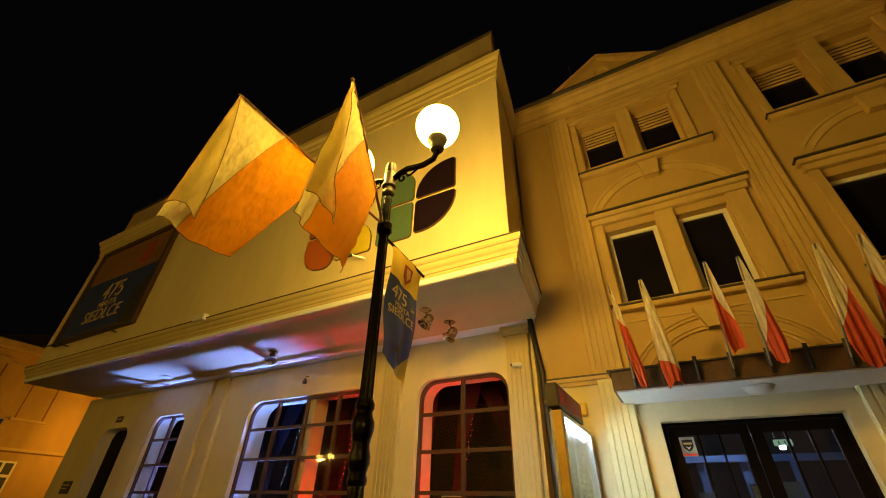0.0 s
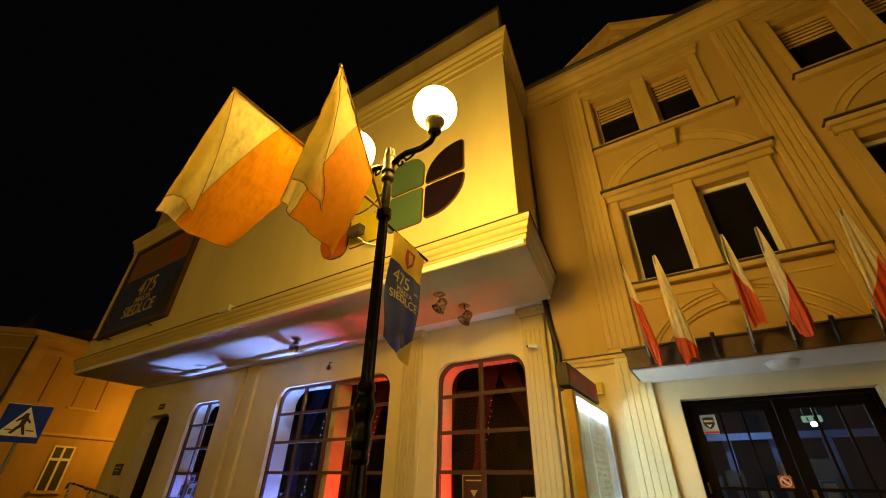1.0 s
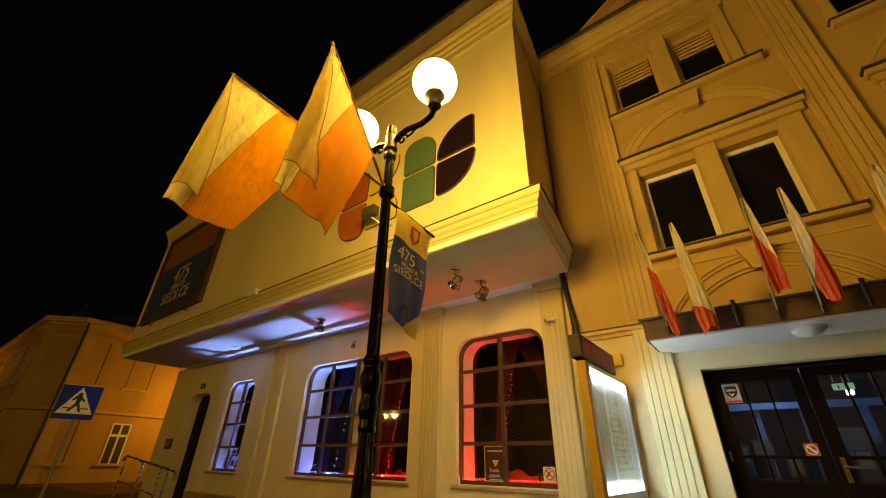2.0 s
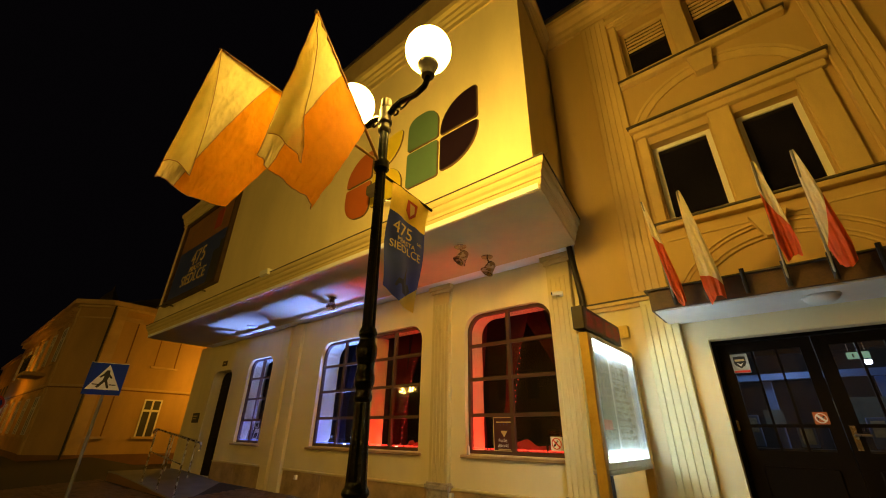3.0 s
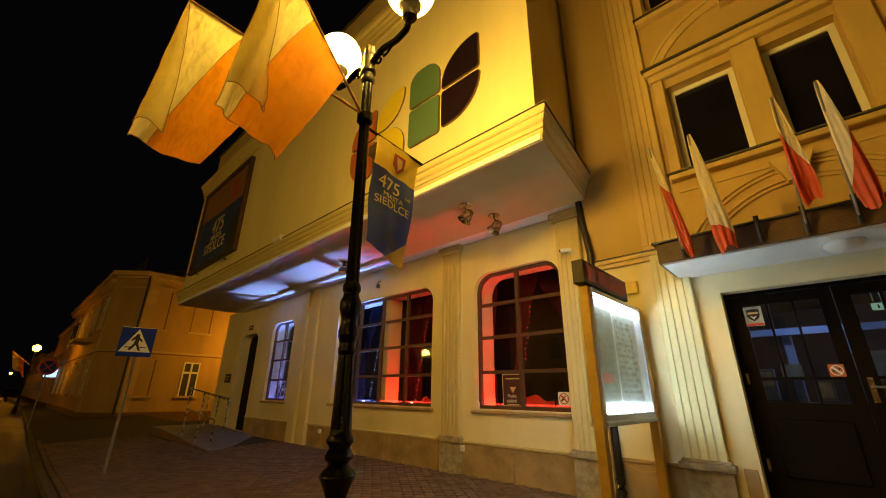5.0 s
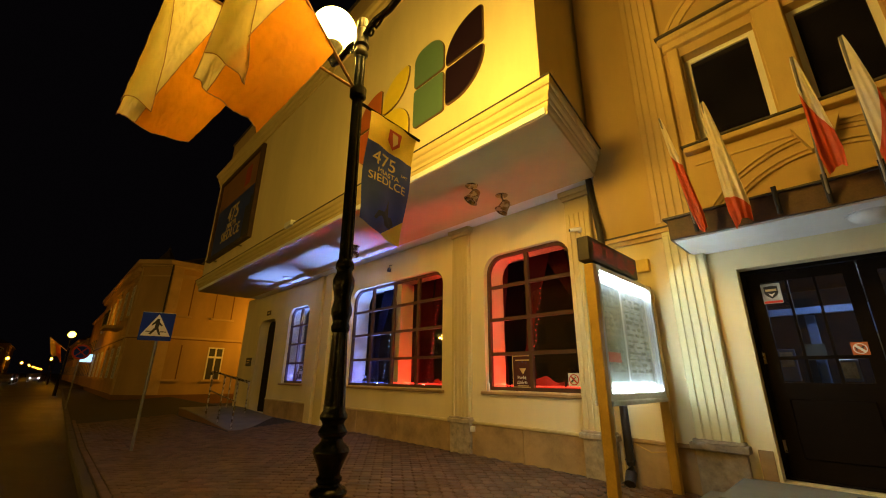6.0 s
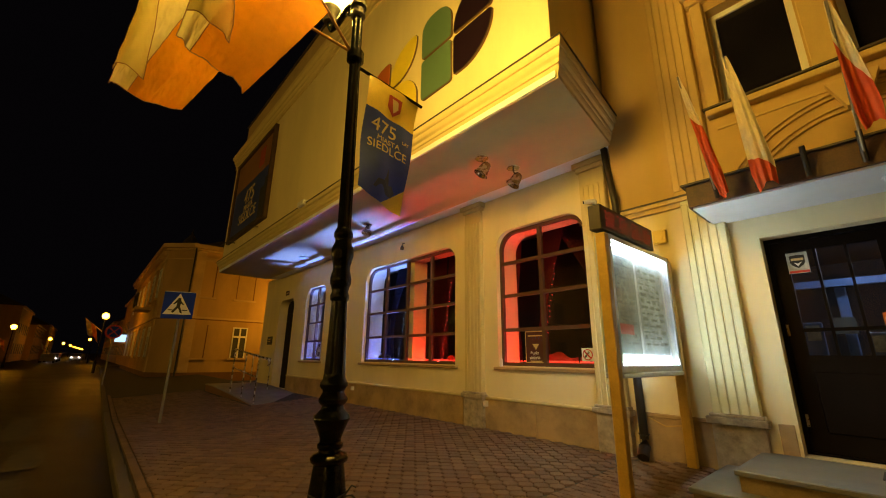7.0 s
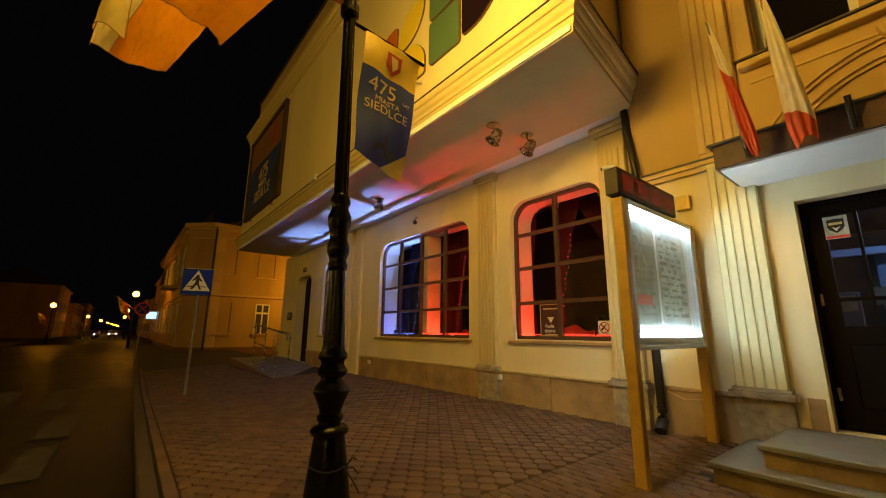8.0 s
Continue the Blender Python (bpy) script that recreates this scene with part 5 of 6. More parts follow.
extrude_outline(b, rect(BY0, BY1, BZ0, BZ1), [rect(BY0 + 0.05, BY1 - 0.05, BZ0 + 0.06, BZ1 - 0.05)], side(BX - 0.07), 0.15)
part("case_frame", b, M_ALU, case)
for xx in (BX + 0.062, BX - 0.062):
    part("glass", boxes((xx - 0.003, xx + 0.003, BY0 + 0.04, BY1 - 0.04, BZ0 + 0.05, BZ1 - 0.04)), M_GLASS, case).visible_shadow = False
part("backing", boxes((BX - 0.006, BX + 0.006, BY0 + 0.05, BY1 - 0.05, BZ0 + 0.06, BZ1 - 0.05)), M_SIGNWHITE, case)
for s in (1, -1):
    for z in (BZ0 + 0.085, BZ1 - 0.085):
        part("tube_lamp", tube(bmesh.new(), [(BX + s * 0.035, BY0 + 0.09, z), (BX + s * 0.035, BY1 - 0.09, z)], 0.013, 8), M_TUBE, case, "lit white fluorescent tube")
for i, (y0, y1, m_) in enumerate(((BY0 + 0.1, BY0 + 0.66, M_PAPER_GREEN), (BY0 + 0.72, BY1 - 0.12, M_PAPER))):
    sh = part("sheet", boxes((BX + 0.009, BX + 0.013, y0, y1, BZ0 + 0.17, BZ1 - 0.16)), m_, case, "printed notice sheet")
    rnd = random.Random(20 + i)
    bl = bmesh.new()
    for r in range(13):
        z = BZ1 - 0.26 - r * 0.066
        q = y0 + 0.05
        while q < y1 - 0.12:
            w_ = rnd.uniform(0.04, 0.16)
            box(bl, BX + 0.0135, BX + 0.015, q, min(q + w_, y1 - 0.05), z - 0.012, z + rnd.uniform(0.0, 0.03))
            q += w_ + rnd.uniform(0.03, 0.1)
    part("print_lines", bl, M_PRINT, sh)["kind"] = "stuff"
part("red_note", boxes((BX + 0.016, BX + 0.018, BY0 + 0.2, BY0 + 0.5, BZ0 + 0.36, BZ0 + 0.46)), M_SIGNRED, case)
part("case_lip", boxes((BX - 0.085, BX + 0.095, BY0 - 0.0, BY1, BZ0 - 0.05, BZ0 - 0.002), bevel=0.01), M_ALU, case)
part("wall_bracket", boxes((BX - 0.02, BX + 0.02, BY1 + 0.086, YR - 0.001, 2.44, 2.5)), M_BRASS, case)
tick = part("ticker", boxes((BX - 0.06, BX + 0.07, BY0 - 0.1, BY0 + 1.17, 2.485, 2.745), bevel=0.006), M_DARKBOX, case, "dark red dot display box")
for y in (0.1, 0.75):
    part("ticker_foot", boxes((BX - 0.05, BX + 0.05, BY0 + y, BY0 + y + 0.1, 2.448, 2.486)), M_DARKBOX, case)
rnd = random.Random(9)
bl = bmesh.new()
for i in range(58):
    for j in range(9):
        if rnd.random() < (0.6 if (i // 5) % 3 != 2 else 0.1):
            y, z = BY0 + 0.0 + 0.02 * i, 2.53 + 0.02 * j
            box(bl, BX + 0.0705, BX + 0.0725, y, y + 0.009, z, z + 0.009)
part("display_dots", bl, M_LEDDOT, tick)["kind"] = "stuff"
cable = thing("loose_cable", "loose yellow cable sagging along the plinth", "cable")
part("cable_run", tube(bmesh.new(), [(-1.4, YR - 0.06, 0.55), (-1.2, YR - 0.08, 0.47), (-1.0, YR - 0.08, 0.5), (-0.9, YR - 0.06, 0.58)], 0.007, 6), M_GOLDPOST, cable)

# ---- lamp post with flags and banner ----
LX, LY = -1.71, 2.195
FOOT_X, FOOT_Y = -1.672, 2.23


def lamp_post():
    p = thing("street_lamp", "ornate black cast iron lamp post with two lit globes", "street lamp", at=(FOOT_X, FOOT_Y, ground_z(FOOT_X)))
    p.rotation_euler = (0.011, -0.0125, 0)
    prof = [(0.185, 0.0), (0.185, 0.05), (0.16, 0.09), (0.15, 0.14), (0.132, 0.3), (0.098, 0.57), (0.092, 0.605), (0.112, 0.62), (0.118, 0.64), (0.105, 0.66), (0.07, 0.675), (0.068, 0.69), (0.08, 0.7), (0.08, 0.72), (0.066, 0.735),
            (0.068, 0.755), (0.085, 0.8), (0.108, 0.85), (0.118, 0.87), (0.112, 0.89), (0.075, 0.925), (0.068, 0.945), (0.088, 0.965), (0.094, 0.985), (0.08, 1.01), (0.07, 1.03), (0.074, 1.045), (0.09, 1.065), (0.09, 1.085), (0.074, 1.11), (0.07, 1.14)]
    b1 = bmesh.new()
    lathe(b1, prof, n=32)
    part("base", b1, M_IRON, p, smooth=True)
    b1 = bmesh.new()
    lathe(b1, [(0.07, 1.14), (0.053, 1.62)], n=40, flute=0.12, flutes=10)
    part("lower_shaft", b1, M_IRON, p, smooth=True)
    b1 = bmesh.new()
    lathe(b1, [(0.053, 1.62), (0.064, 1.635), (0.064, 1.665), (0.055, 1.69), (0.062, 1.72), (0.073, 1.75), (0.073, 1.79), (0.06, 1.84), (0.06, 1.87), (0.066, 1.9), (0.078, 1.95), (0.078, 2.0), (0.06, 2.045), (0.056, 2.07), (0.068, 2.09), (0.068, 2.12), (0.055, 2.15)], n=28)
    part("collar", b1, M_IRON, p, smooth=True)
    b1 = bmesh.new()
    lathe(b1, [(0.05, 2.15), (0.043, 4.05)], n=40, flute=0.13, flutes=10)
    part("shaft", b1, M_IRON, p, smooth=True)
    b1 = bmesh.new()
    lathe(b1, [(0.046, 4.05), (0.062, 4.07), (0.062, 4.10), (0.05, 4.12), (0.05, 4.15), (0.068, 4.17), (0.068, 4.20), (0.055, 4.22), (0.062, 4.33), (0.05, 4.36)], n=24)
    part("head", b1, M_BRONZE, p, smooth=True)
    b1 = bmesh.new()
    lathe(b1, [(0.048, 4.36), (0.056, 4.37), (0.056, 4.42), (0.05, 4.47), (0.03, 4.485), (0.0, 4.49)], n=40, flute=0.1, flutes=10)
    part("cap", b1, M_BRONZE, p, smooth=True)
    for s in (1, -1):
        dirx, diry = s * 0.99, s * 0.06
        lift = 0.025 if s > 0 else -0.06
        reach = 0.53 if s > 0 else 0.515
        arm = part("arm", tube(bmesh.new(), [(dirx * r, diry * r, z + lift * r * 2) for r, z in ((0.05, 4.26), (0.12, 4.31), (0.2, 4.33), (0.3, 4.31), (0.38, 4.30), (reach - 0.04, 4.33), (reach, 4.41), (reach, 4.47))], 0.03, 10), M_IRON, p, smooth=True)
        pts = []
        for i in range(22):
            a = i * 0.36
            r = 0.062 * (1 - i / 26)
            pts.append((dirx * (0.15 + r * math.cos(a)), diry * 0.15, 4.235 + r * math.sin(a)))
        part("scroll", tube(bmesh.new(), pts, 0.011, 6), M_IRON, arm, smooth=True)
        part("scroll_tail", tube(bmesh.new(), [(dirx * r, diry * r, z) for r, z in ((0.2, 4.24), (0.25, 4.25), (0.31, 4.29))], 0.011, 6), M_IRON, arm)
        cup = bmesh.new()
        lathe(cup, [(r, z + lift) for r, z in ((0.034, 4.43), (0.062, 4.44), (0.07, 4.465), (0.052, 4.485), (0.058, 4.51), (0.09, 4.55), (0.112, 4.60), (0.11, 4.607), (0.0, 4.59))], dirx * reach, diry * reach, 22)
        part("cup", cup, M_BRONZE, p, smooth=True)
        gl = bmesh.new()
        ball(gl, (dirx * reach, diry * reach, 4.78 + lift), 0.222, 32)
        part("globe", gl, M_GLOBE, p, "glowing warm white globe", smooth=True)
    # collar that carries the flag poles and the banner arm
    b1 = bmesh.new()
    lathe(b1, [(0.052, 3.60), (0.07, 3.62), (0.07, 3.70), (0.052, 3.72)], n=20)
    part("bracket", b1, M_IRON, p)
    return p


post = lamp_post()
# a loose cable tie at the base
tie = thing("wire_tie", "loose black wire twisted round the lamp base", "wire")
gz = ground_z(FOOT_X)
coil = [(FOOT_X + 0.117 * math.cos(0.3 * i), FOOT_Y + 0.117 * math.sin(0.3 * i), gz + 0.44 + 0.008 * math.sin(0.9 * i)) for i in range(22)]
part("wire", tube(bmesh.new(), coil, 0.005, 6), M_BLACK, tie)
for a, e in ((0.06, 0.0), (0.03, 0.05), (0.08, -0.07)):
    part("wire_end", tube(bmesh.new(), [(FOOT_X + 0.108, FOOT_Y + 0.05, gz + 0.44), (FOOT_X + 0.13 + a * 0.4, FOOT_Y + 0.08, gz + 0.45 + e), (FOOT_X + 0.13 + a, FOOT_Y + 0.1, gz + 0.42 + 1.4 * e)], 0.005, 6), M_BLACK, tie)


def big_flag(tip, foot, hoist, low_tip, low_foot, curl, seed, flap, seam_low, label):
    """A flag on a slanted pole: white by the tip, red below, hanging and a little blown."""
    f = thing("flag", label, "flag", group="flags on the lamp post")
    tip, foot, C, D = Vector(tip), Vector(foot), Vector(low_foot), Vector(low_tip)
    part("pole", tube(bmesh.new(), [foot, tip], 0.013, 10), M_SEAM, f)
    b1 = bmesh.new()
    ball(b1, tip + (tip - foot).normalized() * 0.005, 0.016, 10)
    part("finial", b1, M_BRASS, f)
    B = tip.lerp(foot, hoist)
    nrm = (B - tip).cross(D - tip).normalized()
    if nrm.x < 0:
        nrm = -nrm
    n, k = 96, 84

    def pt(i, j):
        f_, v = i / n, j / k
        low = f_ * seam_low * 2 if f_ < 0.5 else seam_low + (f_ - 0.5) * (1 - seam_low) * 2
        u = f_ + (low - f_) * v
        return at(u, v)

    def at(u, v):
        p_ = (tip.lerp(B, u)).lerp(D.lerp(C, u), v)
        wave = 0.030 * v * math.sin(6.5 * u + 1.2 * v + seed) + 0.014 * v * math.sin(15 * u + 4 * v + 2 * seed) + 0.02 * noise.noise((u * 4 + seed, v * 3, 0.3)) * v + 0.009 * abs(noise.noise((u * 7 + 3 * v, v * 5 - 2 * u, seed))) + 0.005 * noise.noise((u * 16 + 5 * v, v * 9, seed + 4))
        # sharp small creases that run slantwise and the broader pulls from the pole
        wave += 0.012 * (abs(noise.noise((u * 9 + 6 * v, v * 3 - 5 * u, seed + 7))) ** 0.7 - 0.3) + 0.008 * (abs(noise.noise((u * 22 - 8 * v, v * 14 + 6 * u, seed + 11))) ** 0.6 - 0.3)
        wave += 0.010 * (1 - v) * math.sin(21 * u + 3 * seed + 5 * v) * (0.4 + noise.noise((u * 3, v * 2, seed)))
        edge = max(0.0, (0.14 - u) / 0.14) ** 2
        drop = 0.02 * math.sin(math.pi * u) * v * v
        return p_ + nrm * (wave - 0.05 * edge * v * curl) - Vector((0, 0, drop))
    for col, lo, hi, m_ in (("white_cloth", 0, n // 2, M_WHITECLOTH), ("red_cloth", n // 2, n, M_REDCLOTH)):
        b1 = bmesh.new()
        grid = [[b1.verts.new(pt(i, j)) for j in range(k + 1)] for i in range(lo, hi + 1)]
        for a, c in zip(grid, grid[1:]):
            for j in range(k):
                b1.faces.new((a[j], c[j], c[j + 1], a[j + 1]))
        part(col, b1, m_, f, smooth=True)
    # the fly edge is folded over on itself in a long flap
    flap_w, flap_v = flap
    b1 = bmesh.new()
    rows_ = []
    m_n, m_k = 22, 60

    def flap_at(q, w_):
        v = w_ * (flap_v - 0.015 * math.sin(3.0 * q))
        base_p = at(flap_w * w_ * q, v + 0.02 * (1 - q) * w_)
        return base_p + nrm * (0.008 + 0.05 * math.sin(math.pi * min(1.0, q * 1.08)) ** 0.6 * w_ + 0.006 * math.sin(9 * w_ + 5 * q))
    for j in range(m_k + 1):
        rows_.append([b1.verts.new(flap_at(i / m_n, j / m_k)) for i in range(m_n + 1)])
    for a, c in zip(rows_, rows_[1:]):
        for i in range(m_n):
            b1.faces.new((a[i], c[i], c[i + 1], a[i + 1]))
    fl = part("folded_flap", b1, M_WHITECLOTH, f, smooth=True)
    part("flap_hem", tube(bmesh.new(), [flap_at(1.0, j / 18) + nrm * 0.003 for j in range(19)], 0.003, 5), M_SEAM, fl)
    part("flap_hem", tube(bmesh.new(), [flap_at(i / 12, 1.0) + nrm * 0.003 for i in range(13)], 0.003, 5), M_SEAM, fl)
    for i in (0, n // 2):
        part("seam", tube(bmesh.new(), [pt(i, j) + nrm * 0.001 for j in range(0, k + 1, 3)], 0.0026, 5), M_SEAM, f)
    part("hem", tube(bmesh.new(), [pt(i, k) for i in range(0, n + 1, 2)], 0.003, 5), M_SEAM, f)


CL = (LX, LY - 0.05, 3.66)
big_flag((-2.27, 0.83, 4.28), CL, 0.6, (-2.34, 0.73, 2.99), (-2.15, 1.16, 2.85), 0.9, 0.4, (0.36, 0.9), 0.27, "large white and red flag spread on the lamp post")
big_flag((-1.34, 1.13, 4.24), CL, 0.74, (-1.36, 1.01, 2.86), (-1.26, 1.34, 2.61), 1.0, 2.1, (0.5, 0.86), 0.22, "large white and red flag folded on the lamp post")

ban = thing("street_banner", "yellow and blue anniversary banner hanging from the lamp post", "banner")
part("arm", tube(bmesh.new(), [(LX, LY + 0.04, 3.55), (LX, LY + 0.7, 3.49)], 0.014, 8), M_IRON, ban)


def banner_cloth():
    n, k = 24, 40
    tl, tr, bl_, br = Vector((LX + 0.01, LY + 0.13, 3.53)), Vector((LX, LY + 0.66, 3.48)), Vector((LX + 0.02, LY + 0.06, 2.48)), Vector((LX + 0.02, LY + 0.52, 2.42))

    def pt(u, v, d=0.0):
        p_ = tl.lerp(tr, u).lerp(bl_.lerp(br, u), v)
        return p_ + Vector((0.03 * v * math.sin(3.3 * u + 1.5 * v) + 0.018 * math.sin(8 * v + 3.5 * u) + 0.007 * math.sin(13 * u - 5 * v) + d, 0, -0.05 * v * v * u))
    for nm, m_, keep_ in (("yellow_field", M_BANYEL, ((0.0, -1.0, 0.28),)), ("blue_field", M_BANBLUE, ((0.0, 1.0, -0.28), (-0.42, -1.0, 1.22))), ("yellow_corner", M_BANYEL, ((0.42, 1.0, -1.22),))):
        b1 = bmesh.new()
        g = [[b1.verts.new((i / n, j / k, 0)) for j in range(k + 1)] for i in range(n + 1)]
        for i in range(n):
            for j in range(k):
                b1.faces.new((g[i][j], g[i + 1][j], g[i + 1][j + 1], g[i][j + 1]))
        for a, c, e in keep_:
            nn = Vector((a, c, 0))
            bmesh.ops.bisect_plane(b1, geom=[*b1.verts, *b1.edges, *b1.faces], plane_co=-nn * e / nn.length_squared, plane_no=nn, clear_inner=True)
        for v in b1.verts:
            v.co = pt(v.co.x, v.co.y)
        bmesh.ops.solidify(b1, geom=b1.faces, thickness=0.002)
        part(nm, b1, m_, ban, smooth=True)
    return pt


pt = banner_cloth()


def on_banner(me_ob, u0, v0, su, sv):
    """Bends flat lettering onto the banner's cloth."""
    for v in me_ob.data.vertices:
        v.co = pt(u0 + v.co.x * su, v0 - v.co.y * sv, 0.006 + v.co.z)


for txt, sz, u0, v0 in (("475", 0.30, 0.40, 0.40), ("LAT", 0.07, 0.84, 0.44), ("MIASTA", 0.115, 0.5, 0.50), ("SIEDLCE", 0.185, 0.5, 0.575)):
    o = words("lettering", txt, sz, Matrix(), M_BANTEXT, ban, 0.001)
    on_banner(o, u0, v0, 1.15, 0.56)
for nm, m_, pts in (("crest", M_CREST, [(-0.10, 0.10), (0.10, 0.10), (0.10, -0.04), (0.0, -0.12), (-0.10, -0.04)]), ("crest_device", M_BANTEXT, [(-0.05, 0.07), (0.04, 0.06), (0.06, -0.02), (0.0, -0.08), (-0.03, 0.0)])):
    b1 = bmesh.new()
    extrude_outline(b1, pts, [], lambda a, c, d_: (a, c, d_), 0.002)
    o = part(nm, b1, m_, ban)
    on_banner(o, 0.52, 0.155, 1.3, 0.8)
    if nm == "crest_device":
        for v in o.data.vertices:
            v.co.x += 0.004
b1 = bmesh.new()
extrude_outline(b1, [(-0.28, -0.10), (0.2, -0.10), (0.26, -0.02), (0.16, 0.04), (0.08, 0.02), (0.05, 0.10), (0.01, 0.22), (-0.02, 0.10), (-0.06, 0.04), (-0.2, 0.02)], [], lambda a, c, d_: (a, c, d_), 0.002)
on_banner(part("town_silhouette", b1, M_BANDARK, ban, "dark printed skyline shape"), 0.55, 0.86, 0.9, 0.6)

# ---- crossing sign ----
sign = thing("crossing_sign", "blue square pedestrian crossing sign on a steel pole", "road sign")
SX, SY = -10.4, 2.5
sg = ground_z(SX)
part("pole", tube(bmesh.new(), [(SX - 0.02, SY + 0.02, sg - 0.05), (SX - 0.075, SY + 0.02, 2.70)], 0.03, 12), M_GREYPAINT, sign)
ms = pose(SX - 0.03, SY - 0.03, 2.36, 90, 0, 72)


def flat_part(name, outline, depth0, depth1, m_):
    b1 = bmesh.new()
    extrude_outline(b1, outline, [], lambda a, c, d_: (a, c, depth0 + d_), depth1 - depth0)
    bmesh.ops.transform(b1, matrix=ms, verts=b1.verts)
    return part(name, b1, m_, sign)


flat_part("plate", rect(-0.32, 0.32, -0.32, 0.32), 0.0, 0.02, M_SIGNBLUE)
flat_part("rim", [(-0.32, 0.32), (0.32, 0.32), (0.32, 0.31), (-0.32, 0.31)], 0.021, 0.023, M_SIGNWHITE)
flat_part("triangle", [(-0.29, -0.22), (0.29, -0.22), (0.0, 0.28)], 0.021, 0.024, M_SIGNWHITE)
flat_part("symbol", [(-0.02, 0.17), (0.03, 0.17), (0.04, 0.1), (0.11, 0.02), (0.09, 0.0), (0.045, 0.04), (0.035, -0.03), (0.10, -0.19), (0.06, -0.19), (0.0, -0.07), (-0.09, -0.19), (-0.13, -0.17), (-0.04, -0.03), (-0.035, 0.06), (-0.09, 0.01), (-0.11, 0.03), (-0.05, 0.11)], 0.025, 0.027, M_BLACK)
flat_part("symbol_line", rect(-0.2, -0.1, -0.13, -0.11), 0.025, 0.027, M_BLACK)
flat_part("symbol_line", rect(0.08, 0.2, -0.13, -0.11), 0.025, 0.027, M_BLACK)

# ---- down the street ----
far = thing("corner_house", "two storey ochre corner house lit from the side street", "house")
FX, FY0, CUT = -29.5, 4.15, 1.3


def far_block(z0, z1, out=0.0):
    """The house's plan with its cut corner, grown by out."""
    bb = bmesh.new()
    o = out
    extrude_outline(bb, [(-52 - o, FY0 - o), (FX - CUT + 0.4 * o, FY0 - o), (FX + o, FY0 + CUT - 0.4 * o), (FX + o, 20), (-52 - o, 20)], [], lambda a, c, d_: (a, c, z0 + d_), z1 - z0)
    return bb


part("wall", far_block(-0.7, 8.0), M_FARWALL, far)
part("cornice", far_block(8.0, 8.12, 0.16), M_FARTRIM, far)
part("cornice", far_block(8.125, 8.4, 0.4), M_FARTRIM, far)
b = bmesh.new()
extrude_outline(b, [(FY0 + CUT, 8.41), (12, 11.0), (20, 8.41)], [], lambda a, z, d_: (-52 + d_, a, z), 22.0)
part("roof", b, M_ROOF, far)
b = bmesh.new()
lathe(b, [(0.5, 8.41), (0.5, 8.7), (0.3, 9.0), (0.1, 9.3), (0.0, 9.7)], FX - 1.1, FY0 + 1.1, 8)
part("corner_finial", b, M_ROOF, far)
part("string_course", far_block(3.5, 3.62, 0.07), M_FARTRIM, far)
# flat dark band painted as the shade of a groove
part("groove_shade_line", far_block(3.42, 3.49, 0.012), M_FARPLINTH, far)
part("plinth", far_block(-0.72, 0.1, 0.05), M_FARPLINTH, far)
for nm, (xa, xb, ya, yb) in (("pier", (FX - CUT - 0.75, FX - CUT - 0.1, FY0 - 0.09, FY0 + 0.02)), ("pier", (FX - 0.02, FX + 0.09, FY0 + CUT + 0.12, FY0 + CUT + 0.7))):
    part(nm, boxes((xa, xb, ya, yb, 0.1, 3.42), (xa, xb, ya, yb, 3.62, 8.0), bevel=0.01), M_FARTRIM, far)
part("frieze_line", far_block(7.35, 7.45, 0.05), M_FARTRIM, far)
for i in range(34):
    part("bracket", boxes((FX - CUT - 0.5 - 0.6 * i, FX - CUT - 0.3 - 0.6 * i, FY0 - 0.32, FY0 + 0.02, 7.72, 7.98)), M_FARTRIM, far)
part("rain_pipe", tube(bmesh.new(), [(FX + 0.3, FY0 + CUT, 8.1), (FX + 0.1, FY0 + CUT + 0.03, 7.8), (FX + 0.1, FY0 + CUT + 0.03, -0.4)], 0.05, 8), M_PIPE, far)


def far_window(x, y, z0, z1, w, blind, along):
    wn = new("window")
    wn.parent = far

    def bx(lo, hi, za, zb, d0, d1):
        return (x + d0, x + d1, y + lo, y + hi, za, zb) if along == "y" else (x + lo, x + hi, y - d1, y - d0, za, zb)
    part("sill", boxes(bx(-w / 2 - 0.15, w / 2 + 0.15, z0 - 0.12, z0, -0.02, 0.14)), M_FARTRIM, wn)
    if blind:
        # dark strips stand in for shade at the recess edges
        part("recess_shade_line", boxes(bx(-w / 2, -w / 2 + 0.05, z0, z1, -0.02, 0.012)), M_FARPLINTH, wn)
        part("recess_shade_line", boxes(bx(w / 2 - 0.07, w / 2, z0, z1, -0.02, 0.012)), M_FARPLINTH, wn)
    else:
        part("frame", boxes(bx(-w / 2, w / 2, z1 - 0.08, z1, 0.0, 0.05), bx(-w / 2, -w / 2 + 0.08, z0, z1 - 0.08, 0, 0.05), bx(w / 2 - 0.08, w / 2, z0, z1 - 0.08, 0, 0.05), bx(-0.05, 0.05, z0, z1 - 0.08, 0, 0.045), bx(-w / 2 + 0.08, w / 2 - 0.08, z0 + (z1 - z0) * 0.66, z0 + (z1 - z0) * 0.72, 0, 0.04)), M_WHITE, wn)
        part("pane", boxes(bx(-w / 2 + 0.05, w / 2 - 0.05, z0 + 0.02, z1 - 0.05, 0.0, 0.02)), M_BANDARK, wn)
    if z1 > 4 or along == "x":
        part("head", boxes(bx(-w / 2 - 0.12, w / 2 + 0.12, z1, z1 + 0.2, -0.02, 0.12)), M_FARTRIM, wn)


